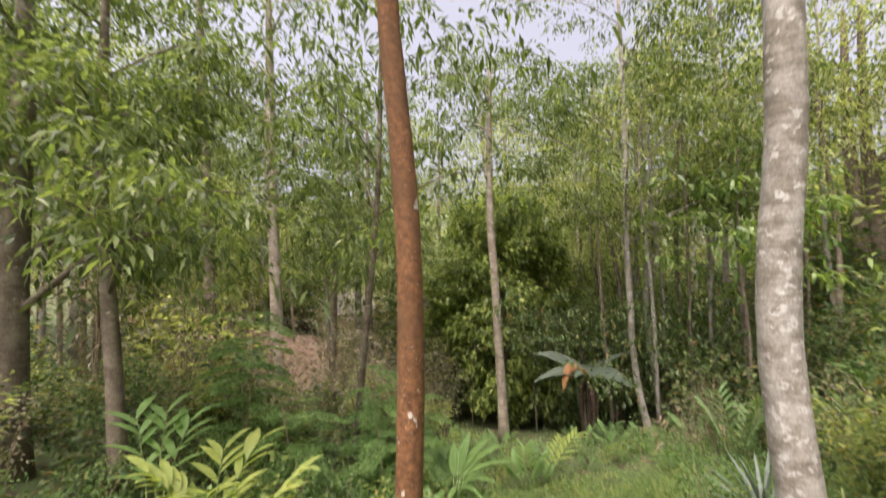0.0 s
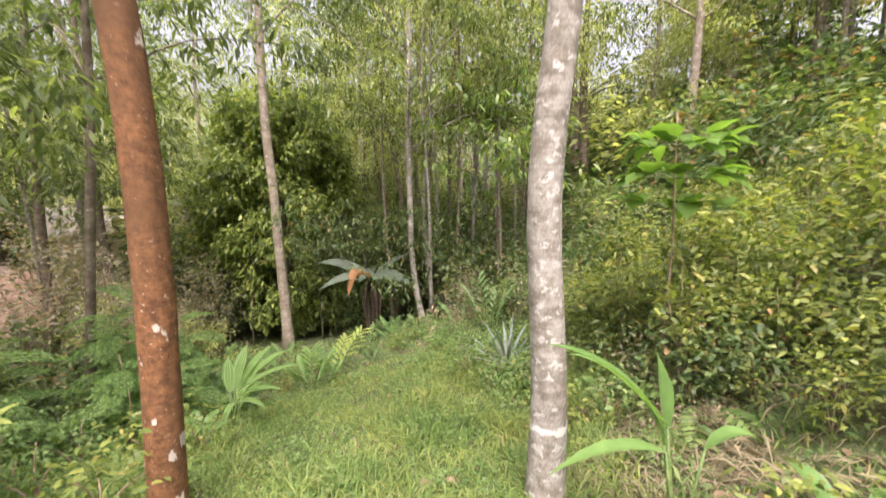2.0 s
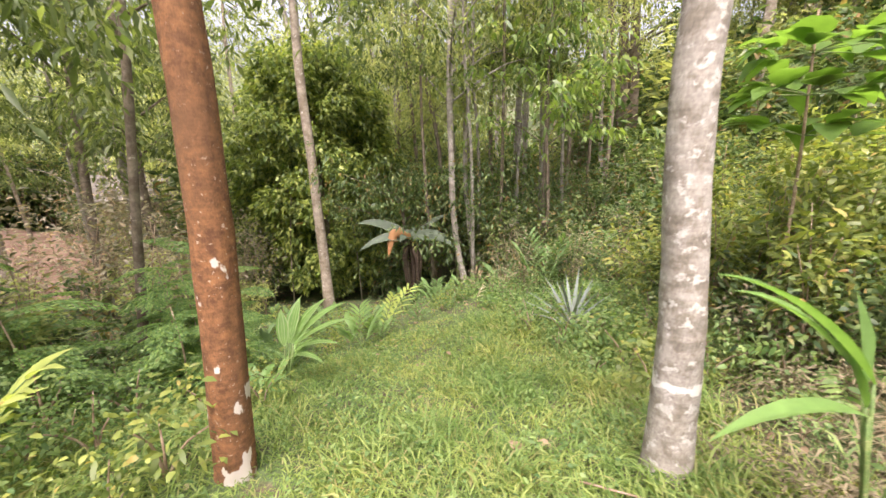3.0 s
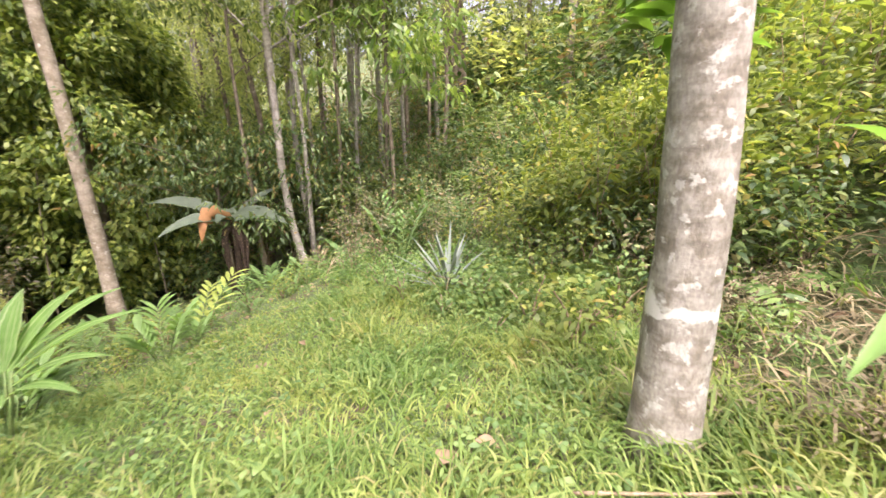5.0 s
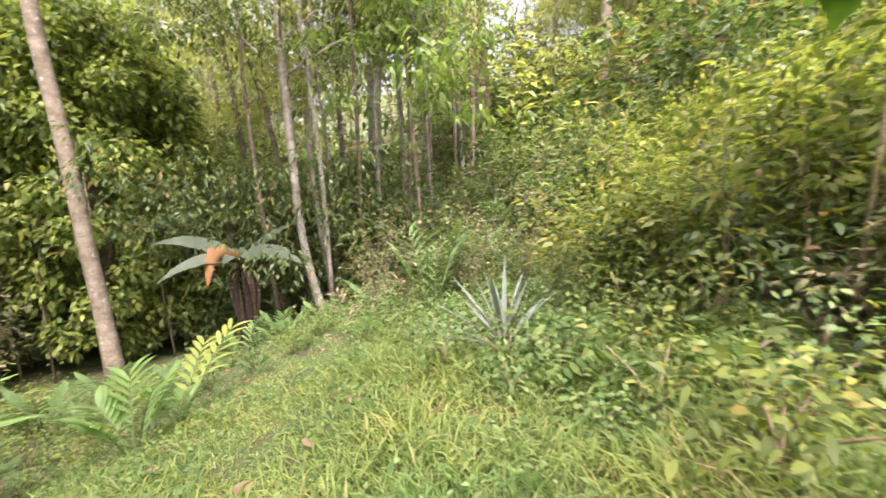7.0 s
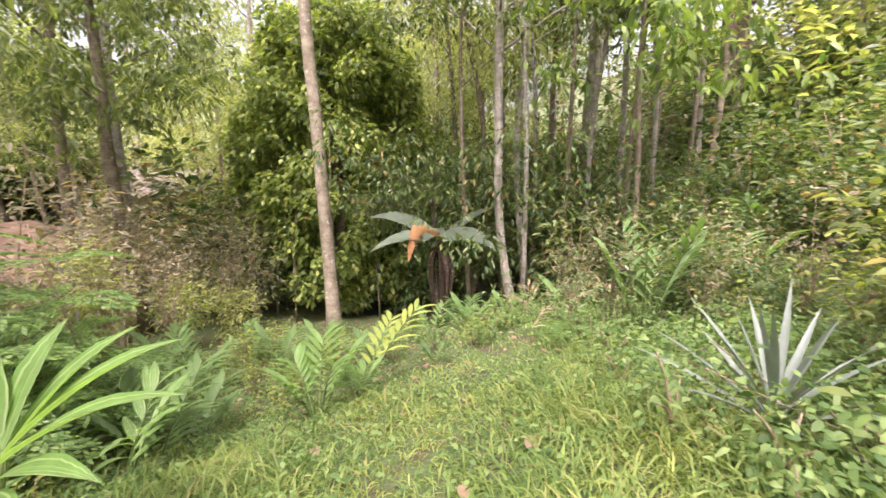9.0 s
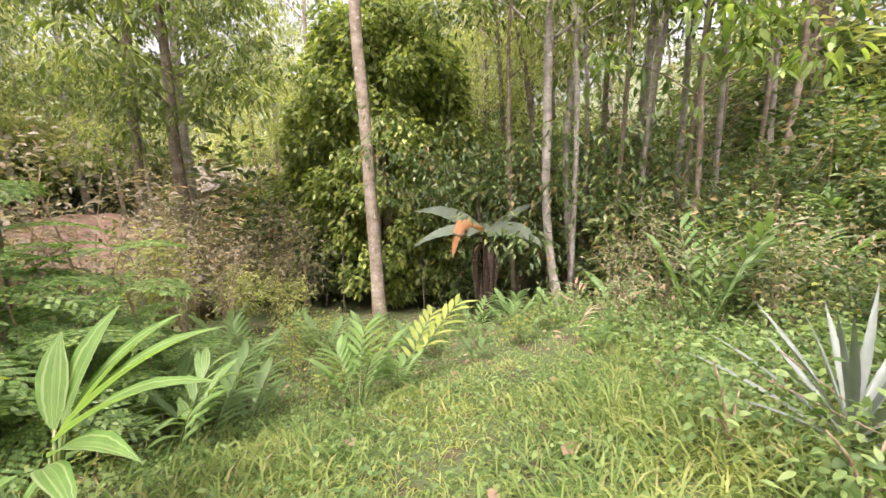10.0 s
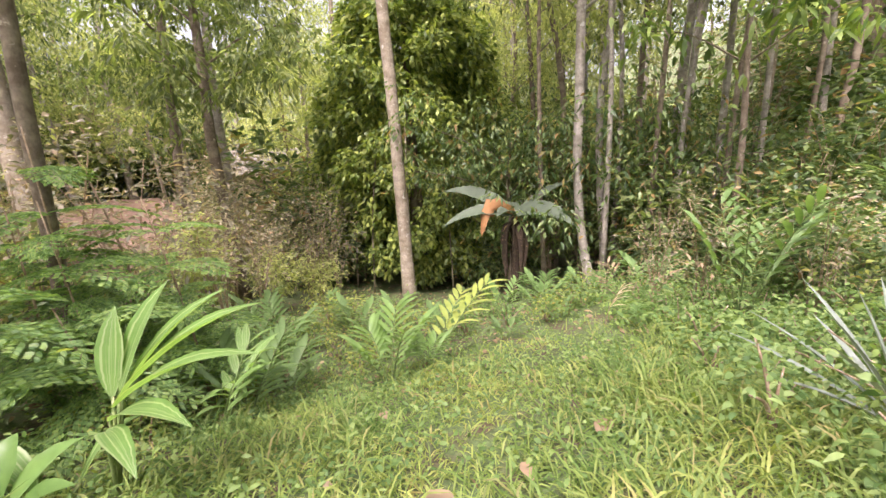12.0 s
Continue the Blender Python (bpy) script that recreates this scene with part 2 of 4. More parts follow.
def tube(points, radii, sides=8, bumpy=0.0):
    """A tapered, slightly uneven round stem along points, closed at both ends."""
    p, r = np.asarray(points, float), np.asarray(radii, float)
    d = unit(np.gradient(p, axis=0))
    ref = np.array([1.0, 0.13, 0.07]) if abs(d[:, 0]).mean() < 0.8 else np.array([0.1, 1.0, 0.1])
    a = unit(np.cross(d, ref))
    b = np.cross(d, a)
    ang = np.linspace(0, 2 * np.pi, sides, endpoint=False)
    rr = r[:, None] * (1 + bumpy * rng.normal(size=(len(p), sides)))
    ring = p[:, None] + rr[..., None] * (np.cos(ang)[None, :, None] * a[:, None] + np.sin(ang)[None, :, None] * b[:, None])
    v = np.concatenate([ring.reshape(-1, 3), p[:1], p[-1:]])
    i, j = np.meshgrid(np.arange(len(p) - 1), np.arange(sides), indexing="ij")
    k = (j + 1) % sides
    q = np.stack([i * sides + j, i * sides + k, (i + 1) * sides + k, (i + 1) * sides + j], -1).reshape(-1, 4)
    c0, c1, last = len(p) * sides, len(p) * sides + 1, (len(p) - 1) * sides
    jj = np.arange(sides)
    kk = (jj + 1) % sides
    t = np.concatenate([q[:, [0, 1, 2]], q[:, [0, 2, 3]], np.stack([np.full(sides, c0), kk, jj], -1), np.stack([np.full(sides, c1), last + jj, last + kk], -1)])
    return v, t


def smooth_line(pts, n):
    """n points on a smooth curve through pts."""
    p = np.asarray(pts, float)
    t = np.linspace(0, len(p) - 1, n)
    i = np.clip(t.astype(int), 0, len(p) - 2)
    u = (t - i)[:, None]
    g = np.gradient(p, axis=0)
    h = (2 * u**3 - 3 * u**2 + 1, u**3 - 2 * u**2 + u, -2 * u**3 + 3 * u**2, u**3 - u**2)
    return h[0] * p[i] + h[1] * g[i] + h[2] * p[i + 1] + h[3] * g[i + 1]


def join(pieces):
    vs, ts, n = [], [], 0
    for v, t in pieces:
        vs.append(v)
        ts.append(np.asarray(t) + n)
        n += len(v)
    return np.concatenate(vs), np.concatenate(ts)


def leaves(base, way, size, width, droop=0.25, fold=0.25, full=True):
    """Many leaves at once: from base along way, folded at the midrib, tips hanging."""
    base, way = np.asarray(base, float), unit(way)
    n = len(base)
    side = unit(np.cross(way, [0, 0, 1.0] + 0.5 * rng.normal(size=(n, 3))))
    up = np.cross(side, way)
    L = (size * np.ones(n))[:, None]
    W = (width * np.ones(n))[:, None] / 2
    drop = np.array([0, 0, -1.0]) * L * droop
    if full:
        v = np.stack([base,
                      base + 0.3 * L * way + 0.85 * W * side + fold * W * up + 0.1 * drop, base + 0.3 * L * way - 0.85 * W * side + fold * W * up + 0.1 * drop,
                      base + 0.65 * L * way + 0.8 * W * side + fold * W * up + 0.45 * drop, base + 0.65 * L * way - 0.8 * W * side + fold * W * up + 0.45 * drop,
                      base + L * way + drop], 1)
        f = np.array([[0, 2, 1], [1, 2, 4], [1, 4, 3], [3, 4, 5]])
    else:
        v = np.stack([base, base + 0.45 * L * way + W * side + fold * W * up + 0.2 * drop, base + 0.45 * L * way - W * side + fold * W * up + 0.2 * drop, base + L * way + drop], 1)
        f = np.array([[0, 3, 1], [0, 2, 3]])
    k = v.shape[1]
    return v.reshape(-1, 3), (np.arange(n)[:, None, None] * k + f[None]).reshape(-1, 3)


def blades(base, way, size, width):
    """Many grass blades at once: narrow, bending over towards the tip."""
    way = unit(way)
    n = len(base)
    side = unit(np.cross(way, [0, 0, 1.0] + 0.3 * rng.normal(size=(n, 3)))) * (width / 2)[:, None]
    L = size[:, None]
    sag = np.array([0, 0, -1.0]) * L
    mid, tip = base + 0.55 * L * way + 0.08 * sag, base + L * way + 0.42 * sag
    v = np.stack([base - 0.6 * side, base + 0.6 * side, mid - side, mid + side, tip], 1)
    f = np.array([[0, 1, 3], [0, 3, 2], [2, 3, 4]])
    return v.reshape(-1, 3), (np.arange(n)[:, None, None] * 5 + f[None]).reshape(-1, 3)


def blade_mesh(name, line, width, fold=0.3, wave=0.0, lean=None):
    """One broad leaf with a midrib: line is its spine; width the largest half-width."""
    p = np.asarray(line, float)
    n = len(p)
    d = unit(np.gradient(p, axis=0))
    side = unit(np.cross(d, np.array([0, 0, 1.0]) if lean is None else lean))
    up = np.cross(side, d)
    s = np.linspace(0, 1, n)
    w = width * np.clip(np.sin(np.pi * np.clip(s * 0.97 + 0.03, 0, 1) ** 0.8), 0.03, 1)
    rip = 1 + wave * rng.normal(size=(2, n))
    v = np.concatenate([p + (w * rip[0])[:, None] * (side + fold * up), p, p - (w * rip[1])[:, None] * (side - fold * up)])
    t = []
    for i in range(n - 1):
        for a in (0, n):
            t += [(a + i, a + n + i, a + n + i + 1), (a + i, a + n + i + 1, a + i + 1)]
    me = sheet(name, v, t)
    uv = me.uv_layers.new(name="UVMap")
    across = np.concatenate([np.ones(n), 0.5 * np.ones(n), np.zeros(n)])
    co = np.stack([across, np.tile(s, 3)], -1)[np.asarray(t).ravel()]
    uv.data.foreach_set("uv", co.ravel().astype(np.float32))
    return me


def arch(start, way, length, rise, sag, n=7):
    """A spine that leaves start along way (horizontal), climbs by rise and sags towards its end."""
    s = np.linspace(0, 1, n)[:, None]
    w = unit(np.array([way[0], way[1], 0.0]))
    return np.asarray(start, float) + s * length * w + np.array([0, 0, 1.0]) * (rise * s - sag * s**2)


# ---- the lie of the land ----
PROFILE = ((-300, 6.0), (-30, 2.2), (-6, 1.5), (-1, 1.46), (0.3, 1.35), (0.8, 1.05), (1.8, 0.3), (2.6, 0.06), (3.5, -0.02), (4.6, -0.27), (6.8, -0.58), (9.7, -1.15),
           (14.7, -2.35), (20, -3.0), (28, -2.0), (60, 5.0), (300, 40.0))


def land(x, y):
    x, y = np.asarray(x, float), np.asarray(y, float)
    ys, zs = np.array(PROFILE).T
    z = (np.interp(y - 0.35, ys, zs) + np.interp(y, ys, zs) + np.interp(y + 0.35, ys, zs)) / 3
    hill = np.clip(x - 1.75, -50, 16)
    z = z + 0.53 * np.where(hill > 6, hill, np.log1p(np.exp(np.clip(2.2 * hill, -50, 40))) / 2.2)
    z = z - 0.29 * np.clip(-0.4 - x, 0, 3.8) * np.clip((y - 4) / 4.5, 0, 1)
    z = z + np.clip(-22 - x, 0, 200) * 0.12
    return z + 0.05 * np.sin(1.7 * x + 0.6 * y) * np.cos(1.3 * y - 0.8 * x) + 0.03 * np.sin(4.1 * x) * np.sin(3.7 * y)


def ground_sheet():
    n = 240
    s = np.linspace(-1, 1, n)
    g = 9 * s + 400 * np.abs(s) ** 5 * np.sign(s) + 14 * s**3
    X, Y = np.meshgrid(g - 1, g + 7, indexing="ij")
    v = np.stack([X, Y, land(X, Y)], -1).reshape(-1, 3)
    i, j = np.meshgrid(np.arange(n - 1), np.arange(n - 1), indexing="ij")
    a = (i * n + j).ravel()
    t = np.concatenate([np.stack([a, a + n, a + n + 1], -1), np.stack([a, a + n + 1, a + 1], -1)])
    ob = part("ground", sheet("ground", v, t), M["ground"], smooth=True)
    return tagged(ob, "sloping forest floor of brown soil and moss", "ground", kind="structure")


ground_sheet()


def thing(name, x, y, label, category, group="", sink=0.03, z=None):
    ob = new(name)
    ob.location = (x, y, float(land(x, y)) - sink if z is None else z)
    return tagged(ob, label, category, group)


# ---- trees ----
def crown(centres, spread, count, size, width, full=False, hang=0.4, flat=0.7):
    """Leaves in flat, layered sprays round the given centres, with gaps between them."""
    c = np.asarray(centres, float)
    sprays = 5
    pick = rng.integers(0, len(c), count)
    twig = rng.normal(size=(len(c) * sprays, 3)) * spread * np.array([1.15, 1.15, flat])
    lean = rng.normal(size=(len(c) * sprays, 3)) * np.array([0.3, 0.3, 0])
    which = pick * sprays + rng.integers(0, sprays, count)
    off = rng.normal(size=(count, 3)) * spread * np.array([0.46, 0.46, 0.13])
    off[:, 2] += (off[:, :2] * lean[which, :2]).sum(-1) - 0.5 * (off[:, :2] ** 2).sum(-1) / spread
    base = c[pick] + twig[which] + off
    way = unit(0.7 * rng.normal(size=(count, 3)) * np.array([1, 1, 0.5]) + np.array([0, 0, -hang]) + 0.9 * unit(off))
    return leaves(base, way, size * rng.uniform(0.6, 1.3, count), width * rng.uniform(0.7, 1.2, count), 0.3, 0.3, full)


def tree(x, y, spine, radii, bark, label, limbs=5, limb_from=0.5, reach=2.0, crown_mat="canopy", count=2500, size=0.22, width=0.08, spread=0.55, group="", clumps=4, sides=10, full=False, name="tree", crown_label="", droop=0.0):
    """A tree: tapered trunk along its spine, limbs that fork from it and a crown of leaves in clumps."""
    root = thing(name, x, y, label, "tree", group, 0.08)
    line = smooth_line(spine, max(10, 3 * len(spine)))
    rad = np.interp(np.linspace(0, 1, len(line)), np.linspace(0, 1, len(radii)), radii)
    flare = 1 + 0.35 * np.exp(-np.arange(len(line)) * 1.6)
    part("trunk", sheet("trunk", *tube(line, rad * flare, sides, 0.025)), bark, root, smooth=True)
    centres = []
    height = line[-1, 2]
    for k in range(limbs):
        u = limb_from + (1 - limb_from) * (k + 0.3 * rng.random()) / limbs
        i = min(int(u * (len(line) - 1)), len(line) - 1)
        a = 2.4 * k + rng.uniform(-0.4, 0.4)
        r = reach * rng.uniform(0.7, 1.15) * (1.1 - 0.5 * (u - limb_from))
        tip = line[i] + np.array([math.cos(a) * r, math.sin(a) * r, r * rng.uniform(0.25, 0.7) - droop])
        mid = (line[i] + tip) / 2 + np.array([0, 0, 0.12 * r])
        arm = smooth_line([line[i], mid, tip], 7)
        part("limb", sheet("limb", *tube(arm, np.linspace(rad[i] * 0.36, 0.01, 7), 6, 0.03)), bark, root, smooth=True)
        centres += [arm[6] * w + arm[3] * (1 - w) + rng.normal(size=3) * 0.3 * reach * 0.4 for w in np.linspace(0.1, 1.0, clumps)]
    centres += [line[-1] + rng.normal(size=3) * 0.3 for _ in range(2)]
    part("crown", sheet("crown", *crown(centres, spread, count, size, width, full)), M[crown_mat], root, crown_label)
    return root


def rel(points, x, y):
    """Points of the world as places above the foot at x, y."""
    z = float(land(x, y)) - 0.08
    points = [(*points[0][:2], z - 0.1)] + list(points[1:])
    return [(px - x, py - y, pz - z) for px, py, pz in points]


# the mottled white tree beside the clearing
tree(0.72, 3.5, rel([(0.72, 3.5, -0.15), (0.73, 3.5, 0.82), (0.71, 3.5, 1.44), (0.66, 3.5, 2.2), (0.67, 3.5, 2.9), (0.76, 3.5, 3.8), (0.8, 3.5, 4.8), (0.9, 3.6, 7.5), (0.8, 3.8, 11.0), (0.8, 3.8, 14.5)], 0.72, 3.5),
     [0.155, 0.138, 0.127, 0.121, 0.117, 0.111, 0.095, 0.06], M["bark_white"], "tall tree with mottled white and grey-brown bark in the grass",
     limbs=6, limb_from=0.74, reach=2.4, count=2400, size=0.2, width=0.07, spread=0.6, sides=24, name="white_barked_tree")
# the red-brown tree
tree(-2.42, 3.6, rel([(-2.42, 3.6, -0.1), (-2.38, 3.6, 0.2), (-2.32, 3.6, 1.27), (-2.28, 3.6, 2.34), (-2.29, 3.6, 3.52), (-2.4, 3.6, 4.94), (-2.48, 3.6, 6.13), (-2.55, 3.7, 9.0), (-2.55, 3.7, 13.5)], -2.42, 3.6),
     [0.15, 0.14, 0.132, 0.128, 0.12, 0.11, 0.055], M["bark_red"], "slender tree with smooth red-brown bark and pale lichen spots",
     limbs=6, limb_from=0.74, reach=2.2, count=2200, size=0.2, width=0.07, spread=0.6, sides=24, name="red_barked_tree")
# the slim pale trunk before the vine-hung tree
tree(-5.6, 15.2, rel([(-5.58, 15.2, -3.35), (-5.66, 15.2, -0.5), (-5.75, 15.2, 2.5), (-5.85, 15.2, 4.8), (-5.8, 15.2, 8.0), (-5.7, 15.3, 11.0)], -5.6, 15.2),
     [0.2, 0.17, 0.155, 0.15, 0.12, 0.08], M["bark_pale"], "slim straight tree with pale spotted bark", limbs=5, limb_from=0.82, reach=2.2, count=2500, name="slim_tree")
tree(-0.75, 14.7, rel([(-0.55, 14.7, -2.45), (-0.84, 14.7, -1.15), (-0.99, 14.7, 0.42), (-1.0, 14.7, 2.2), (-1.01, 14.7, 3.9), (-0.9, 14.7, 7.5), (-0.9, 14.7, 12.5)], -0.75, 14.7),
     [0.13, 0.1, 0.1, 0.1, 0.095, 0.05], M["bark_grey"], "slim crooked tree with reddish-grey bark", limbs=14, limb_from=0.66, reach=3.4, count=14000, size=0.17, width=0.07, name="slim_tree")
tree(-10.95, 9.5, rel([(-10.9, 9.5, -2.3), (-11.15, 9.6, 0.0), (-11.4, 9.75, 2.4), (-11.75, 9.9, 6.5), (-11.9, 10.0, 9.5), (-12.0, 10.0, 14.5)], -10.95, 9.5),
     [0.21, 0.2, 0.19, 0.17, 0.08], M["bark_pale"], "straight tree with pale cream bark", limbs=7, limb_from=0.6, reach=2.6, count=2600, name="pale_tree")
tree(-6.1, 7.15, rel([(-6.15, 7.15, -1.3), (-6.0, 7.25, -0.3), (-5.7, 7.2, 1.6), (-5.3, 7.2, 4.7), (-5.1, 7.2, 9.0)], -6.1, 7.15),
     [0.085, 0.08, 0.072, 0.06, 0.03], M["bark_brown"], "thin leaning tree with grey-brown bark", limbs=6, limb_from=0.72, reach=2.2, count=2000, name="leaning_tree")
tree(-10.7, 14.0, rel([(-10.6, 14, -2.6), (-10.9, 14, 1.3), (-10.8, 14, 3.7), (-10.8, 14, 9)], -10.7, 14.0),
     [0.17, 0.15, 0.13, 0.06], M["bark_brown"], "dark slender tree with a drooping leafy crown", limbs=9, limb_from=0.5, reach=3.0, count=8500, droop=0.5, name="slender_tree")
tree(9.2, 16.3, rel([(9.05, 16.3, 2.0), (9.3, 16.3, 5.8), (9.4, 16.3, 9.5), (9.4, 16.3, 13)], 9.2, 16.3),
     [0.17, 0.16, 0.13, 0.07], M["bark_pale"], "straight pale-barked tree on the hillside", limbs=7, limb_from=0.55, reach=2.6, count=1500, name="hill_tree")
for dx in (0.0, 0.75):
    tree(6.6 + dx, 21.5 + dx, [(0, 0, 0), (0.1, 0, 4), (0, 0.1, 8), (0.1, 0, 13)], [0.3, 0.26, 0.2, 0.08], M["bark_brown"],
         "tall brown-barked tree, one of a close pair", limbs=6, limb_from=0.6, reach=2.6, count=1500, name="paired_tree", group="close pair of trees")
tree(-8.6, 2.6, [(0, 0, 0), (-0.1, 0, 3), (0.1, 0, 6), (0, 0, 9)], [0.2, 0.18, 0.14, 0.06], M["bark_brown"], "dark tree in the shade with a dense crown",
     limbs=8, limb_from=0.3, reach=2.6, count=4500, name="shade_tree")
tree(-6.7, 3.1, [(0, 0, 0), (-0.2, 0, 1.9), (-0.55, 0, 4.0), (-0.6, 0, 5.7), (-0.5, 0, 8.5)], [0.12, 0.105, 0.095, 0.08, 0.03], M["bark_brown"], "thin dark tree in the shade with a drooping dense crown",
     limbs=12, limb_from=0.42, reach=2.7, count=15000, size=0.14, width=0.05, spread=0.5, droop=0.7, name="shade_tree")


def vine_tree():
    """A tree wholly hung with climbing leaves, rounded at the top and hollow under its skirts."""
    x, y = -6.7, 18.4
    root = thing("vine_covered_tree", x, y, "broad tree thickly hung with glossy green climbing leaves", "tree")
    part("trunk", sheet("trunk", *tube(smooth_line([(0, 0, 0), (0.1, 0, 3), (0, 0.1, 6), (0, 0, 9)], 12), np.linspace(0.28, 0.08, 12), 10, 0.03)), M["bark_brown"], root, smooth=True)
    n = 105
    u, a = (np.arange(n) + rng.random(n)) / n, 2.4 * np.arange(n) + 0.5 * rng.random(n)
    z = 0.8 + 9.3 * u
    r = 3.3 * np.sqrt(np.clip(1 - ((u - 0.4) / 0.64) ** 2, 0, 1)) * (0.74 + 0.3 * rng.random(n))
    c = np.stack([r * np.cos(a) - 0.2, 0.72 * r * np.sin(a) + 0.3, z], -1)
    k = 46000
    pick = rng.integers(0, n, k)
    ball = unit(rng.normal(size=(k, 3))) * (rng.random(k) ** 0.33)[:, None] * np.array([0.72, 0.72, 0.62])
    base = c[pick] + ball
    base[: k // 5, :2] *= 0.6
    way = unit(unit(base * np.array([1, 1, 0])) * 0.55 + 0.6 * ball + rng.normal(size=(k, 3)) * 0.55 + np.array([0, 0, -0.45]))
    part("crown", sheet("crown", *leaves(base, way, rng.uniform(0.16, 0.27, k), rng.uniform(0.09, 0.145, k), 0.15, 0.25, True)), M["vine"], root)
    for q in range(10):
        a = q * 0.63
        top = np.array([1.6 * math.cos(a), 1.6 * math.sin(a), 5 + rng.random()])
        part("vine_stem", sheet("vine_stem", *tube(smooth_line([top, top * (1.3, 1.3, 0.5), top * (1.4, 1.4, 0.0)], 6), np.linspace(0.02, 0.03, 6), 5)), M["bark_brown"], root)


vine_tree()


# ---- the forest round about ----
def forest():
    kinds = []
    specs = [("bark_grey", "canopy", 0.1, 14, "slender grey forest tree with a thin crown"), ("bark_brown", "canopy", 0.14, 16, "slender brown forest tree with a leafy crown"),
             ("bark_pale", "canopy_pale", 0.09, 13, "thin pale forest tree with a light crown"), ("bark_brown", "canopy_pale", 0.07, 9, "thin young forest tree with an airy crown"),
             ("bark_grey", "canopy", 0.18, 18, "tall grey forest tree with a broad crown")]
    for k, (bark, leaf, r, h, label) in enumerate(specs):
        kinds.append(tree(-30 - 6 * k, 60, [(0, 0, 0), (rng.normal() * 0.15, rng.normal() * 0.15, h * 0.4), (rng.normal() * 0.2, rng.normal() * 0.2, h * 0.75), (0, 0, h)], [r * 1.2, r, r * 0.8, r * 0.35],
                          M[bark], label, limbs=5, limb_from=0.38, reach=2.2 if r < 0.12 else 3.0, crown_mat=leaf, count=4200, size=0.2, width=0.085, spread=0.8, group="forest trees", name="forest_tree", sides=8))
    spots, tries = [], 0
    while len(spots) < 112 and tries < 9000:
        tries += 1
        a, d = rng.uniform(-1.75, 1.5), rng.uniform(14, 46)
        x, y = -0.6 + d * math.sin(a), 3 + d * math.cos(a)
        if x > 1.2 and y < 15 and d < 17 or 0.2 < a < 0.6 and rng.random() < 0.9:
            continue
        if d < 33 and 54 < math.degrees(math.atan2(-0.6 - x, y - 4.6)) < 63:
            continue
        if abs(math.degrees(a) + 52) < 12 and rng.random() < 0.65 or abs(math.degrees(a) + 28) < 7 and rng.random() < 0.6:
            continue
        if (x + 6.9) ** 2 + (y - 18.4) ** 2 < 30 or -12.5 < x < -6 and y < 20 or -5 < x < 1.5 and y < 17.5:
            continue
        if all((x - p) ** 2 + (y - q) ** 2 > 4.5 for p, q in spots):
            spots.append((x, y))
    spots += [(-0.6 - d * math.sin(radians(g)), 4.6 + d * math.cos(radians(g))) for g, d in ((52, 36), (54, 40), (56, 35), (58, 39), (60, 36), (62, 41), (64, 35), (66, 39), (68, 34), (55, 45), (61, 46))]
    spots += [(-0.6 + d * math.sin(radians(g)), 3 + d * math.cos(radians(g))) for g, d in ((36, 25), (40, 21), (44, 26), (47, 20), (51, 23), (55, 19), (59, 24), (64, 20), (69, 23), (38, 31), (45, 33), (53, 30), (61, 30))]
    spots += [(-9.8, 23.0), (-7.2, 24.4), (-4.6, 24.0), (-2.0, 24.6), (-12.6, 22.5), (-6.0, 27.5)]
    for k in range(18):
        a = rng.uniform(1.9, 4.3)
        spots.append((-0.6 + 24 * math.sin(a) * rng.uniform(0.8, 1.5), 24 * math.cos(a) * rng.uniform(0.8, 1.5)))
    for i, (x, y) in enumerate(spots):
        m = pose(x, y, float(land(x, y)) - 0.05, rng.uniform(-3, 3), rng.uniform(-3, 3), rng.uniform(0, 360))
        s, tall = rng.uniform(0.75, 1.3), rng.uniform(0.9, 1.15)
        if y < -8 and i % 2:
            continue
        c = copy_thing(kinds[(4, 3, 2)[i % 3] if x < 0 and 22.4 < y < 28 else (2, 3, 0)[i % 3] if -1 < x < 11 and y > 16 else i % 5], m)
        c.scale = (s, s, s * tall)


forest()


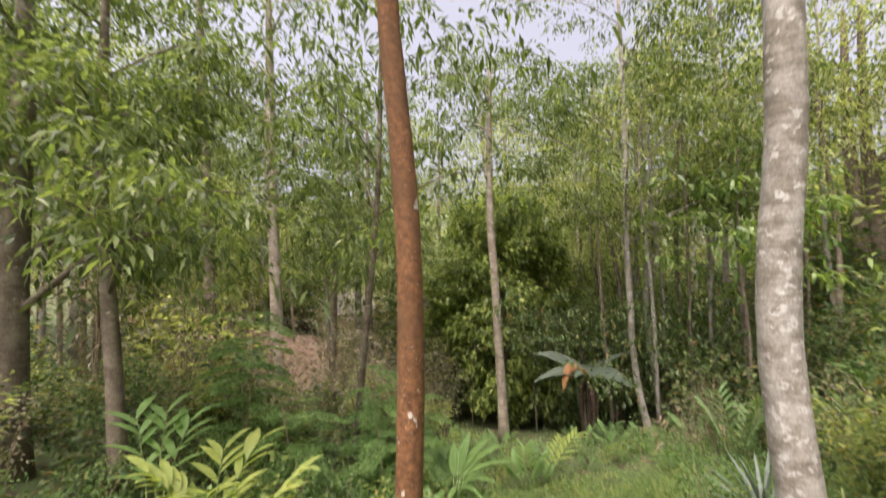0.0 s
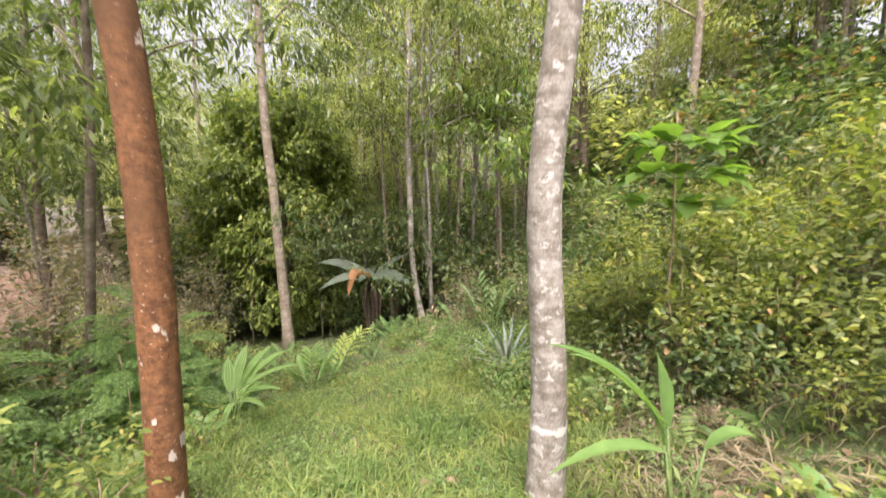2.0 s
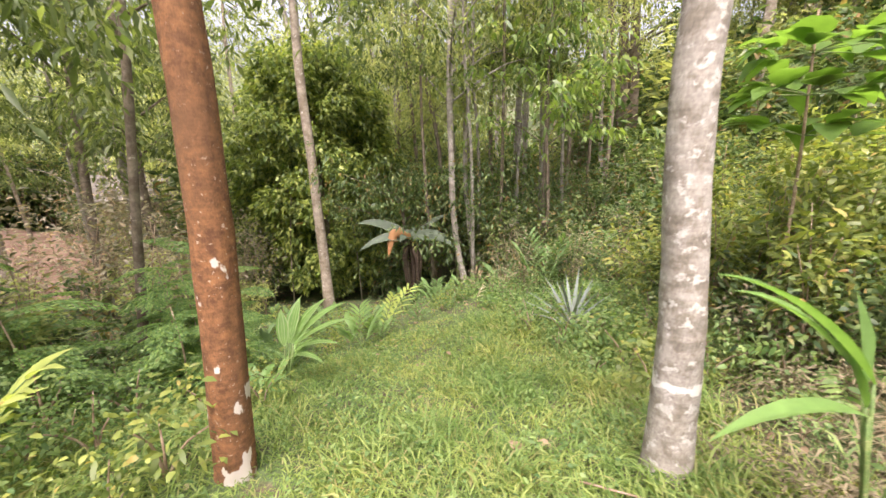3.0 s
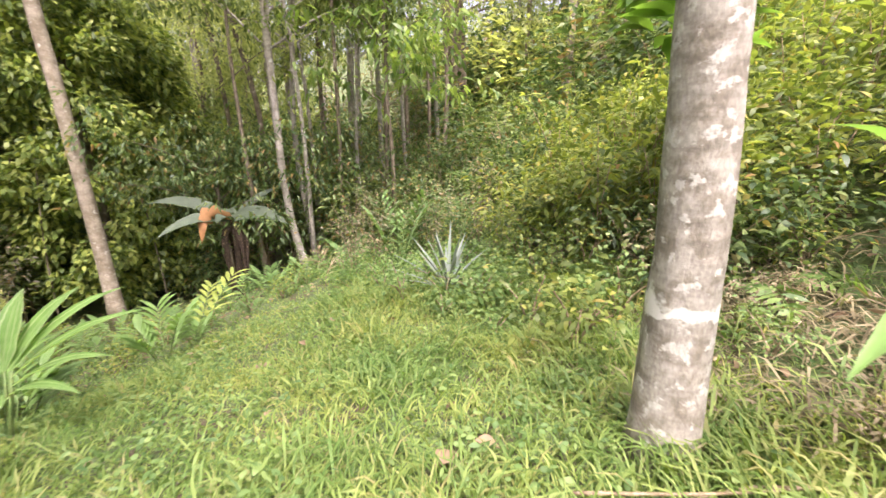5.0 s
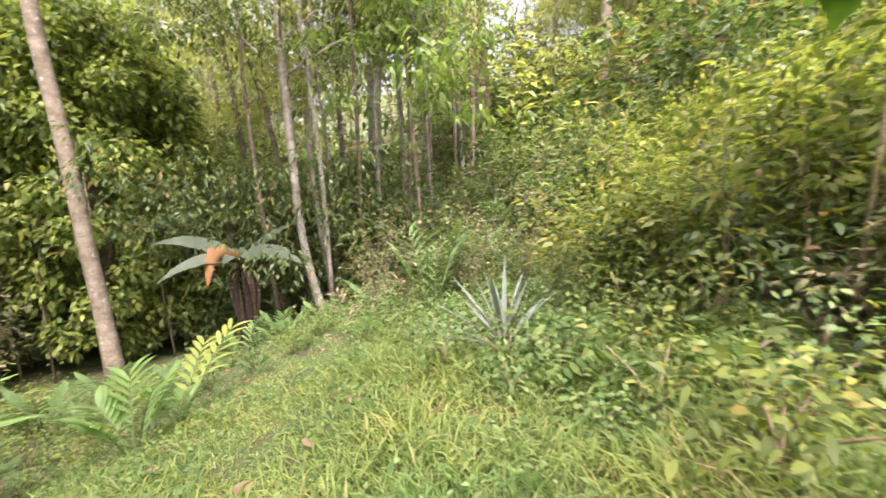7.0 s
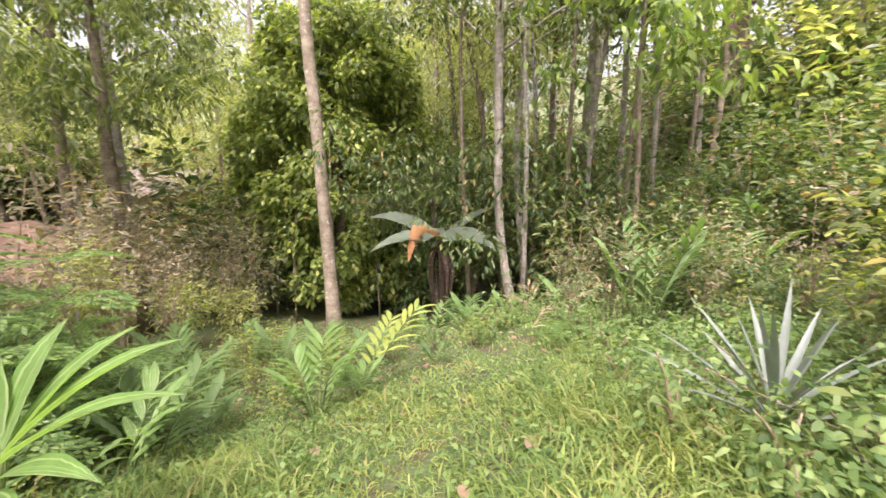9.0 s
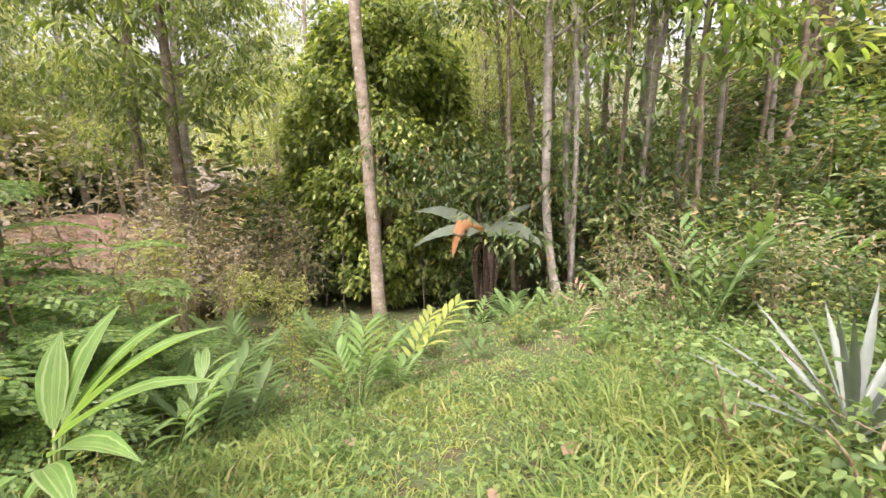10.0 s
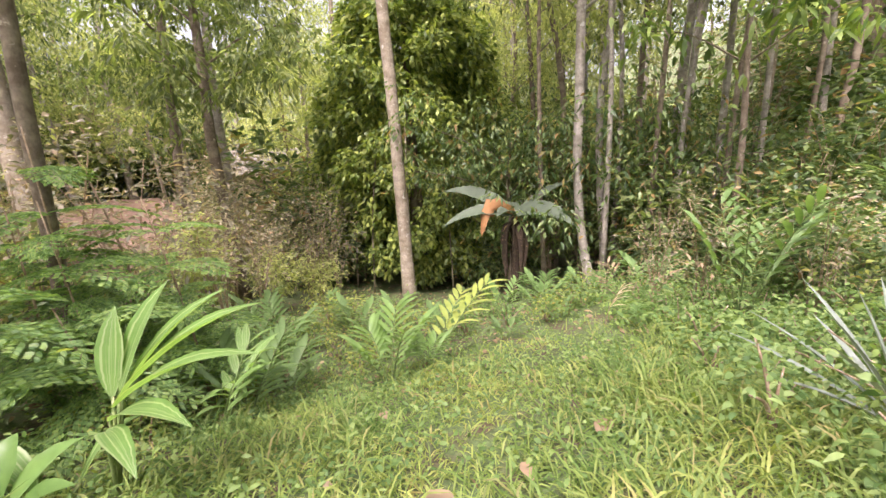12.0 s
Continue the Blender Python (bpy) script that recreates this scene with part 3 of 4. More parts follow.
def poles():
    """Close-standing thin trunks behind the clearing."""
    for k, (x, y) in enumerate(((-0.25, 15.6), (-1.7, 17.4), (0.6, 17.6), (2.2, 16.8), (-3.0, 19.6), (3.4, 19.2), (-0.6, 20.4), (4.6, 17.6), (-3.8, 21.5), (5.4, 19.6))):
        h = 10 + 5 * rng.random()
        tree(x, y, [(0, 0, 0), (0.2 * rng.normal(), 0.1 * rng.normal(), h * 0.4), (0.25 * rng.normal(), 0, h * 0.75), (0, 0, h)], [0.1, 0.08, 0.07, 0.03], M[("bark_grey", "bark_brown", "bark_brown")[k % 3]],
             "thin straight trunk in a close stand of trees", limbs=6, limb_from=0.55, reach=1.6, crown_mat="canopy_pale", count=1500, size=0.17, width=0.07, group="close stand of thin trees", name="thin_tree", sides=7)
    for k, (x, y) in enumerate(((-1.75, 15.4), (-0.35, 14.9), (0.55, 15.2), (1.3, 15.7), (2.0, 15.1), (2.9, 15.9), (3.7, 16.4), (-0.1, 16.2))):
        h = 9 + 4 * rng.random()
        tree(x, y, [(0, 0, 0), (0.15 * rng.normal(), 0.1 * rng.normal(), h * 0.4), (0.25 * rng.normal(), 0, h * 0.75), (0, 0, h)], [0.065, 0.055, 0.045, 0.02], M[("bark_brown", "bark_grey")[k % 2]],
             "thin bare-stemmed sapling at the edge of the hollow", limbs=3, limb_from=0.6, reach=1.3, crown_mat="canopy_pale", count=700, size=0.17, width=0.07, group="close stand of thin trees", name="thin_tree", sides=7)
    for x, y, k in ((-1.9, 18.9, 2600), (0.8, 18.4, 2600)):
        tree(x, y, [(0, 0, 0), (0.1, 0, 1.5), (0, 0.1, 3.0), (0.1, 0, 4.6)], [0.12, 0.1, 0.08, 0.03], M["bark_brown"], "low dense tree with dark leaves behind the banana plant",
             limbs=11, limb_from=0.2, reach=2.3, crown_mat="canopy", count=k, size=0.18, width=0.075, spread=0.6, name="dense_tree")
    for x, y, h, k in ((-2.9, 16.7, 4.6, 7000), (-0.9, 17.0, 3.8, 5000), (1.2, 16.6, 3.6, 2600)):
        tree(x, y, [(0, 0, 0), (0.1, -0.1, 0.35 * h), (0, -0.3, 0.7 * h), (0.1, -0.4, h)], [0.1, 0.08, 0.06, 0.03], M["bark_brown"], "low shade tree with dark leaves over the hollow",
             limbs=12, limb_from=0.42, reach=2.3, crown_mat="under", count=k, size=0.16, width=0.07, spread=0.55, name="hollow_tree")
    tree(1.9, 14.2, [(0, 0, 0), (0.1, 0, 2.6), (0, 0.1, 5.4), (0.1, 0, 8.5)], [0.07, 0.06, 0.05, 0.02], M["bark_brown"], "young tree with a broad crown of fresh green leaves",
         limbs=9, limb_from=0.56, reach=1.9, crown_mat="fresh", count=1500, size=0.26, width=0.1, spread=0.4, name="bright_leaved_tree", full=True)


poles()


# ---- shrubs and undergrowth ----
def shrub(x, y, height, radius, leaf, label, count=700, size=0.12, width=0.055, stems=5, group="", name="shrub", full=True):
    root = thing(name, x, y, label, "shrub", group)
    centres = []
    for k in range(stems):
        a = 2.4 * k + rng.uniform(-0.5, 0.5)
        r = radius * rng.uniform(0.3, 1.0)
        h = height * rng.uniform(0.55, 1.05)
        line = smooth_line([(0, 0, 0), (0.35 * r * math.cos(a), 0.35 * r * math.sin(a), 0.6 * h), (r * math.cos(a), r * math.sin(a), h)], 6)
        part("stem", sheet("stem", *tube(line, np.linspace(0.012, 0.004, 6), 5)), M["twig"], root)
        centres += [line[i] + rng.normal(size=3) * 0.1 for i in (2, 3, 4, 5, 5, 5)]
    c = np.asarray(centres)
    pick = rng.integers(0, len(c), count)
    base = c[pick] + rng.normal(size=(count, 3)) * np.array([0.2, 0.2, 0.16]) * radius / 0.7
    base[:, 2] = np.abs(base[:, 2]) + 0.08 * height
    way = unit(rng.normal(size=(count, 3)) * np.array([1, 1, 0.45]) + 0.8 * unit(base - c.mean(0)) + np.array([0, 0, 0.1]))
    part("foliage", sheet("foliage", *leaves(base, way, size * rng.uniform(0.6, 1.35, count), width * rng.uniform(0.7, 1.2, count), 0.3, 0.3, full)), M[leaf], root)
    return root


def open_view(x, y):
    """The gap between the trees through which the earth bank shows."""
    a = math.degrees(math.atan2(-0.6 - x, y - 4.6))
    return 50.5 < a < 65 and math.hypot(x + 0.6, y - 4.6) > 9


def scatter(kinds, spots, lo=0.8, hi=1.25, tilt=6):
    for i, (x, y) in enumerate(spots):
        m = pose(x, y, float(land(x, y)) - 0.03, rng.uniform(-tilt, tilt), rng.uniform(-tilt, tilt), rng.uniform(0, 360))
        kind, s = kinds[int(rng.integers(0, len(kinds)))], rng.uniform(lo, hi)
        if x > 17 and y < 9 or x < -19 and y < 14:
            continue
        c = copy_thing(kind, m)
        c.scale = (s, s, s)


def spread_spots(n, inside, box, gap):
    out, tries = [], 0
    while len(out) < n and tries < 20000:
        tries += 1
        x, y = rng.uniform(box[0], box[1]), rng.uniform(box[2], box[3])
        if inside(x, y) and not open_view(x, y) and all((x - p) ** 2 + (y - q) ** 2 > gap * gap for p, q in out):
            out.append((x, y))
    return out


def edge(y):
    """Where the grass gives way to the bushes on the hill side."""
    return float(np.interp(y, [-5, 0, 3, 4.5, 6, 8, 10, 12, 15], [3.4, 3.0, 2.7, 2.25, 2.15, 2.2, 1.6, 0.9, 0.3]))


hill_kinds = [shrub(4.0, 5.0, 1.1, 0.7, "shrub", "yellow-green leafy shrub on the bank", 560, 0.13, 0.055, 4, group="bank shrubs", name="bank_shrub"),
              shrub(3.4, 6.6, 0.9, 0.75, "shrub", "low sprawling yellow-green shrub on the bank", 620, 0.11, 0.045, group="bank shrubs", name="bank_shrub"),
              shrub(3.9, 5.9, 1.25, 0.6, "shrub", "upright shrub with broad yellow-green leaves", 460, 0.15, 0.07, group="bank shrubs", name="bank_shrub"),
              shrub(2.6, 7.6, 0.7, 0.6, "under", "low dark green shrub on the bank", 700, 0.1, 0.05, group="bank shrubs", name="bank_shrub")]
near_spots = spread_spots(80, lambda x, y: x > edge(y) + 0.3 and (x > 2.6 or y > 4.3) and y < 7.6 + 0.45 * x, (1.6, 9, 2.6, 12), 0.62)
scatter(hill_kinds, near_spots, 0.5, 1.05)
tall_weed = shrub(3.3, 6.0, 1.6, 0.4, "shrub", "tall thin-stemmed weed with drooping yellow-green leaves", 190, 0.17, 0.06, 4, "tall weeds", "tall_weed")
scatter([tall_weed], spread_spots(24, lambda x, y: x > edge(y) + 0.9 and y > 3.8, (2.2, 7, 3.5, 9.5), 0.7), 0.7, 1.25, 12)
scatter([tall_weed, hill_kinds[0]], [(2.55, 4.75), (2.75, 5.35), (2.5, 6.1), (3.0, 5.8), (2.6, 6.8), (3.2, 5.1), (2.9, 6.5), (2.65, 7.4)], 0.75, 1.0, 8)
scatter(hill_kinds, spread_spots(30, lambda x, y: y > 4, (7, 14, 3, 16), 1.1), 0.8, 1.2)
under_kinds = [shrub(-4.0, 17.5, 1.4, 0.9, "under", "dark green leafy undergrowth shrub under trees", 800, 0.17, 0.08, stems=3, group="undergrowth", full=False, name="undergrowth_bush"),
               shrub(2.2, 17.5, 1.8, 1.0, "under", "tall dark green undergrowth shrub under trees", 900, 0.2, 0.085, stems=3, group="undergrowth", full=False, name="undergrowth_bush"),
               shrub(-8.5, 11.0, 2.5, 0.8, "brown", "half-dry branchy shrub with sparse brown-green leaves", 420, 0.12, 0.045, stems=8, group="undergrowth", full=False, name="undergrowth_bush"),
               shrub(-10, 9.0, 1.5, 0.9, "canopy_pale", "light green undergrowth shrub between the trees", 800, 0.17, 0.07, stems=3, group="undergrowth", full=False, name="undergrowth_bush")]
scatter([hill_kinds[3], hill_kinds[3], hill_kinds[3], under_kinds[0], under_kinds[0]], spread_spots(48, lambda x, y: x > edge(y) + 0.5 and y > 7.6 + 0.45 * x, (1.2, 10, 7.6, 16), 0.7), 0.6, 1.1)
scatter(under_kinds, spread_spots(60, lambda x, y: (y > 17.0 or x < -7.5 and y > 3) and (x + 6.7) ** 2 + (y - 18.4) ** 2 > 11, (-24, 12, 3, 30), 1.5), 0.9, 1.7)
thickets = [shrub(1.0, 15.0, 2.3, 0.6, "under", "thicket of thin stems with sparse dark leaves", 260, 0.17, 0.07, 7, "thickets", "thicket", False),
            shrub(-0.9, 16.6, 1.9, 0.7, "canopy", "thicket of bare stems with a few dark leaves", 240, 0.18, 0.07, 7, "thickets", "thicket", False)]
scatter(thickets, spread_spots(34, lambda x, y: (x > -0.3 or y > 16.4) and (x + 6.7) ** 2 + (y - 18.4) ** 2 > 12, (-4.2, 7, 13.0, 20), 0.85), 0.8, 1.4)
scatter(under_kinds[:2], spread_spots(12, lambda x, y: x > 0.4, (-0.5, 7, 14.0, 19), 1.2), 0.7, 1.2)
scatter([under_kinds[2], under_kinds[2], under_kinds[2], under_kinds[3]], spread_spots(60, lambda x, y: x < -7.0 - 0.12 * (y - 9) and (x + 6.7) ** 2 + (y - 18.4) ** 2 > 11, (-17, -6.8, 8.6, 18), 0.9), 0.7, 1.4)
scatter(under_kinds[1:], spread_spots(60, lambda x, y: y > 20 or x > 6, (-22, 22, 16, 42), 2.2), 1.6, 2.8)
scatter(under_kinds[:2], spread_spots(34, lambda x, y: x > 6 + 0.1 * y, (7, 26, 7, 27), 1.6), 1.3, 2.2)
far_spots = [(-0.6 - d * math.sin(radians(g)), 4.6 + d * math.cos(radians(g))) for g in range(50, 72, 2) for d in (37, 42)]
scatter(under_kinds[1:], far_spots, 2.4, 3.6)
scatter(under_kinds[1:], spread_spots(60, lambda x, y: x < -11 and (x + 26) ** 2 + (y - 20) ** 2 > 40, (-42, -10, 1, 34), 2.0), 1.5, 2.6)
scatter([under_kinds[2]], [(0.75, 10.7), (1.75, 10.1), (0.3, 11.4), (2.6, 9.6)], 0.45, 0.65)
withered = shrub(2.55, 5.15, 0.55, 0.4, "drygrass", "withered low brown shrub at the foot of the bank", 400, 0.1, 0.03, group="withered shrubs")
scatter([withered], [(2.0, 4.2), (2.4, 4.05), (1.35, 3.0), (2.45, 4.6), (1.75, 2.6)], 0.5, 0.75)
weeds = [shrub(0.9, 5.6, 0.32, 0.3, "herb", "broad-leaved green weed in the grass", 170, 0.06, 0.034, 3, "weeds", "weed"),
         shrub(1.1, 8.6, 0.4, 0.3, "herb", "upright leafy green weed in the grass", 190, 0.055, 0.026, 3, "weeds", "weed"),
         shrub(1.4, 4.9, 0.45, 0.35, "shrub", "yellow-green leafy weed beside the bank", 170, 0.07, 0.034, 3, "weeds", "weed")]
scatter(weeds, spread_spots(120, lambda x, y: (x > edge(y) - 1.1 or x < -2.6 - 0.05 * y or y > 10) and (x > 0.9 or x < -2.3 or y > 5.6), (-6.5, 4.0, 2.2, 13.5), 0.33), 0.7, 1.4)
scatter([weeds[0], weeds[1], weeds[0]], spread_spots(46, lambda x, y: x > 0.1 + 0.09 * (10 - y) and x < edge(y) + 0.2 and (x - 1.08) ** 2 + (y - 7.37) ** 2 > 0.2, (-0.2, 2.4, 6.3, 11.2), 0.3), 0.8, 1.35)
scatter(under_kinds + weeds, spread_spots(34, lambda x, y: x < -5.4 - 0.1 * y, (-12, -4.5, 0.5, 8.5), 0.7), 0.5, 0.9)
scatter([weeds[0], weeds[1]], spread_spots(30, lambda x, y: (x + 5.3) ** 2 + (y - 3.3) ** 2 > 0.5, (-7.5, -3.6, 1.5, 5.2), 0.4), 1.0, 1.7)


def feather_bush(x, y, height, label, group="feathery saplings", fronds=12):
    """A sapling with feathery, twice-divided leaves in flat tiers."""
    root = thing("feathery_sapling", x, y, label, "sapling", group)
    stem = smooth_line([(0, 0, 0), (0.05, 0.03, height * 0.5), (-0.03, 0.05, height)], 8)
    part("stem", sheet("stem", *tube(stem, np.linspace(0.018, 0.006, 8), 6)), M["twig"], root)
    for k in range(fronds):
        u = 0.25 + 0.75 * k / fronds
        a = 2.4 * k
        start = stem[min(7, int(u * 7))]
        L = rng.uniform(0.55, 0.9)
        spine = arch(start, (math.cos(a), math.sin(a)), L, 0.25 * L, 0.4 * L, 9)
        bits = [tube(spine, np.linspace(0.005, 0.002, 9), 4)]
        d = unit(np.gradient(spine, axis=0))
        for i in range(1, 9):
            for sgn in (-1, 1):
                side = unit(np.cross(d[i], (0, 0, 1))) * sgn
                w = 0.21 * math.sin(math.pi * (i + 0.6) / 9.5)
                m = 11
                s = np.linspace(0.1, 1, m)[:, None]
                mid = spine[i] + s * w * unit(side + 0.5 * d[i]) + np.array([0, 0, -0.02]) * s
                for g in (-1, 1):
                    way = np.tile(unit(d[i] * g + 0.35 * side), (m, 1))
                    bits.append(leaves(mid, way, 0.055, 0.022, 0.1, 0.0, False))
        part("frond", sheet("frond", *join(bits)), M["feather"], root)
    return root


feathers = [feather_bush(-5.0, 6.5, 1.8, "young tree with feathery dark green leaves"), feather_bush(-4.3, 5.7, 1.3, "low sapling with feathery green leaves")]
tall_feather = feather_bush(-5.3, 6.9, 2.7, "tall young tree with feathery green leaves in tiers", fronds=15)
scatter([tall_feather], [(-7.2, 5.4), (-6.3, 4.6)], 1.1, 1.3)
scatter([tall_feather], [(-4.7, 6.75), (-5.6, 7.7), (-4.4, 7.5)], 0.75, 0.9)
scatter(feathers, [(-5.7, 7.3), (-6.0, 5.5), (-5.2, 4.7), (-6.9, 6.6), (-5.2, 8.4), (-6.5, 8.5), (-7.3, 5.2), (-4.1, 6.4), (-4.7, 7.2)], 0.75, 1.15)


def ginger(x, y, label, leaf="ginger", stalks=5, length=1.0, pairs=7, blade=0.34, width=0.05, group="ginger plants", upright=0.8, turn=0.0, name="ginger_plant", fan=None):
    """A clump of arching stalks, each with two rows of long pointed leaves."""
    root = thing(name, x, y, label, "plant", group)
    for k in range(stalks):
        a = turn + (2 * math.pi * k / stalks + rng.uniform(-0.3, 0.3) if fan is None else fan * (k - (stalks - 1) / 2))
        way = np.array([math.cos(a), math.sin(a), 0])
        L = length * rng.uniform(0.75, 1.1)
        line = arch((0.04 * way[0], 0.04 * way[1], 0), way, L * (1.05 - 0.75 * upright), L * upright * 1.25, L * upright * 0.35, 10)
        stalk = part("stalk", sheet("stalk", *tube(line, np.linspace(0.011, 0.004, 10), 5)), M["stem"], root)
        d = unit(np.gradient(line, axis=0))
        for i in range(pairs * 2):
            u = 0.38 + 0.62 * i / (pairs * 2 - 1)
            q = line[int(round(u * 9))]
            side = unit(np.cross(d[int(u * 9)], (0, 0, 1))) * (1 if i % 2 else -1)
            out = unit(0.75 * side + 0.75 * d[int(u * 9)] * (0.5 + u))
            Lb = blade * (1.15 - 0.45 * abs(u - 0.65)) * rng.uniform(0.85, 1.1)
            s = np.linspace(0, 1, 6)[:, None]
            spine = q + s * Lb * out + np.array([0, 0, -1.0]) * (0.3 * Lb * s**2)
            part("leaf", blade_mesh("leaf", spine, width * rng.uniform(0.85, 1.1), 0.3), M[leaf], stalk)
    return root


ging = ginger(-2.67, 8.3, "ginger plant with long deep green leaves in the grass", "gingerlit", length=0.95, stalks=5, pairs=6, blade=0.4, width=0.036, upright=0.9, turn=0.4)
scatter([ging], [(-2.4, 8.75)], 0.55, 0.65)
ginger(-2.4, 8.8, "ginger plant with yellow-green leaves in the grass", "yellow", 2, 1.5, 7, 0.36, 0.036, turn=1.15, upright=0.62, fan=0.35)
darkg = [ginger(-4.1, 8.2, "ginger plant with dark green leaves under the trees", length=0.9, stalks=4, pairs=6, blade=0.36, width=0.036),
         ginger(-1.5, 12.2, "young ginger plant with grey-green leaves in deep shade", length=0.75, stalks=4, pairs=5, blade=0.26, width=0.04)]
scatter(darkg, [(-3.3, 11.4), (-4.3, 10.9), (-5.2, 11.6), (-6.2, 12.2), (-2.3, 12.6), (-0.6, 12.4), (-5.6, 9.9), (-3.6, 13.2), (-7.1, 11.0), (-6.4, 10.2), (-2.9, 10.9), (-1.6, 13.4), (-4.9, 13.0)], 0.75, 1.15)
ginger(1.1, 10.25, "palm-like ginger with fans of bright green leaves", "ginger", length=1.7, stalks=6, pairs=6, blade=0.5, width=0.036, upright=0.95)
scatter([darkg[0]], [(-3.75, 7.35), (-4.9, 7.9)], 1.0, 1.25)
scatter([darkg[1]], [(-1.7, 9.9), (-1.0, 10.5), (-0.1, 9.6), (-1.9, 11.2), (0.2, 10.8), (-0.7, 11.4)], 0.4, 0.7, 12)
scatter([darkg[0]], [(2.2, 12.6), (3.1, 12.2), (0.6, 12.9), (4.6, 13.8), (5.6, 13.0), (3.9, 15.2)], 1.1, 1.7)


def broad_ginger(x, y, label, leaf, specs, group="broad-leaved gingers", name="broad_leaved_ginger", tall=0.0):
    """A few long, broad leaves rising straight from the ground on short stalks."""
    root = thing(name, x, y, label, "plant", group)
    for deg, L, rise, sag, w in specs:
        a = radians(deg)
        way = (math.cos(a), math.sin(a), 0)
        foot = arch((0, 0, 0), way, 0.12, tall + 0.25 * rise, 0, 4)
        stalk = part("leaf_stalk", sheet("leaf_stalk", *tube(foot, np.linspace(0.013, 0.009, 4), 6)), M["stem"], root)
        part("leaf", blade_mesh("leaf", arch(foot[-1], way, L, rise, sag, 11), w, 0.35, 0.05), M[leaf], stalk)
    return root


broad_ginger(1.42, 2.85, "broad-leaved ginger with long arching green leaves", "broad",
             [(178, 0.78, 1.0, 0.45, 0.075), (160, 0.6, 0.85, 0.42, 0.07), (120, 0.1, 0.6, 0.1, 0.075), (170, 0.16, 0.45, 0.12, 0.05), (182, 0.75, 0.3, 0.42, 0.065), (350, 0.3, 0.4, 0.3, 0.06)], tall=0.7)
broad_ginger(2.3, 2.5, "low broad-leaved ginger with pale green leaves", "broad",
             [(100, 0.4, 0.5, 0.3, 0.08), (150, 0.4, 0.4, 0.35, 0.07), (30, 0.4, 0.45, 0.3, 0.08), (220, 0.4, 0.3, 0.3, 0.07), (300, 0.4, 0.35, 0.3, 0.08)])
broad_ginger(-2.95, 5.75, "variegated ginger with cream-striped broad leaves", "striped",
             [(10, 0.85, 0.65, 0.32, 0.085), (30, 0.75, 0.75, 0.32, 0.09), (50, 0.55, 0.72, 0.26, 0.09), (75, 0.32, 0.7, 0.18, 0.095), (110, 0.15, 0.55, 0.1, 0.08), (355, 0.65, 0.42, 0.28, 0.07), (340, 0.5, 0.25, 0.25, 0.06)], tall=0.4)
broad_ginger(-3.1, 5.55, "low variegated ginger with drooping broad leaves", "striped",
             [(180, 0.4, 0.45, 0.3, 0.07), (250, 0.35, 0.35, 0.3, 0.075), (320, 0.35, 0.3, 0.3, 0.07), (60, 0.3, 0.5, 0.25, 0.06)])
ginger(-3.6, 6.9, "variegated ginger with long cream-striped leaves", "striped", 3, 0.85, 4, 0.4, 0.038, upright=0.85, turn=0.6, fan=0.8)
ginger(-4.6, 3.0, "clump of ginger with sunlit yellow-green leaves", "yellow", 6, 1.2, 4, 0.5, 0.055, upright=0.85, turn=0.3)
ginger(-5.45, 2.85, "tall ginger with arching sunlit green leaves", "gingerlit", 3, 1.6, 4, 0.52, 0.06, upright=0.85, turn=2.4, fan=0.5)
ginger(-4.2, 3.1, "leaning ginger with pale yellow leaves", "yellow", 2, 1.35, 4, 0.48, 0.05, upright=0.75, turn=0.2, fan=0.7)


broad_ginger(-3.15, 5.3, "low plant with broad pale green leaves in the grass", "broad",
             [(d, 0.22 + 0.05 * (k % 3), 0.25 + 0.06 * (k % 4), 0.2, 0.075) for k, d in enumerate(range(0, 360, 40))], name="broad_leaved_herb")


def banana():
    x, y = -2.4, 14.6
    root = thing("banana_plant", x, y, "banana plant with drooping grey-green leaves and one withered orange leaf", "banana plant")
    part("pseudostem", sheet("pseudostem", *tube(smooth_line([(0, 0, 0), (0.03, 0, 1.1), (0, 0, 2.3)], 8), [0.13, 0.11, 0.1, 0.095, 0.09, 0.085, 0.08, 0.06], 10, 0.03)), M["husk"], root, "dry reddish-brown stem", True)
    for deg, L, rise, sag, w in ((-22, 1.55, 0.9, 1.0, 0.3), (200, 1.75, 0.8, 1.0, 0.22), (172, 1.95, 1.55, 1.0, 0.24), (25, 1.45, 1.35, 0.55, 0.13), (100, 1.4, 0.9, 0.9, 0.22), (250, 0.8, 0.7, 0.6, 0.2)):
        a = radians(deg)
        way = (math.cos(a), math.sin(a), 0)
        part("leaf", blade_mesh("leaf", arch((0, 0, 2.25), way, L, rise, sag, 14), w * 0.9, 0.25, 0.06, np.array([0.0, -0.5, 0.85])), M["banana"], root)
    hang = smooth_line([(0, -0.05, 2.3), (-0.3, -0.3, 2.5), (-0.58, -0.4, 2.4), (-0.72, -0.45, 1.8)], 12)
    part("withered_leaf", blade_mesh("withered_leaf", hang, 0.2, 0.6, 0.3, np.array([0.2, 1.0, 0.1])), M["orange"], root, "withered orange leaf")
    for k in range(9):
        a = 0.7 * k
        hang = smooth_line([(0, 0, 2.1), (0.25 * math.cos(a), 0.25 * math.sin(a), 1.8), (0.22 * math.cos(a), 0.22 * math.sin(a), 0.6)], 8)
        part("dry_leaf", blade_mesh("dry_leaf", hang, 0.09, 0.5, 0.2, np.array([math.sin(a), math.cos(a), 0.1])), M["husk"], root, "shrivelled brown leaf")


banana()


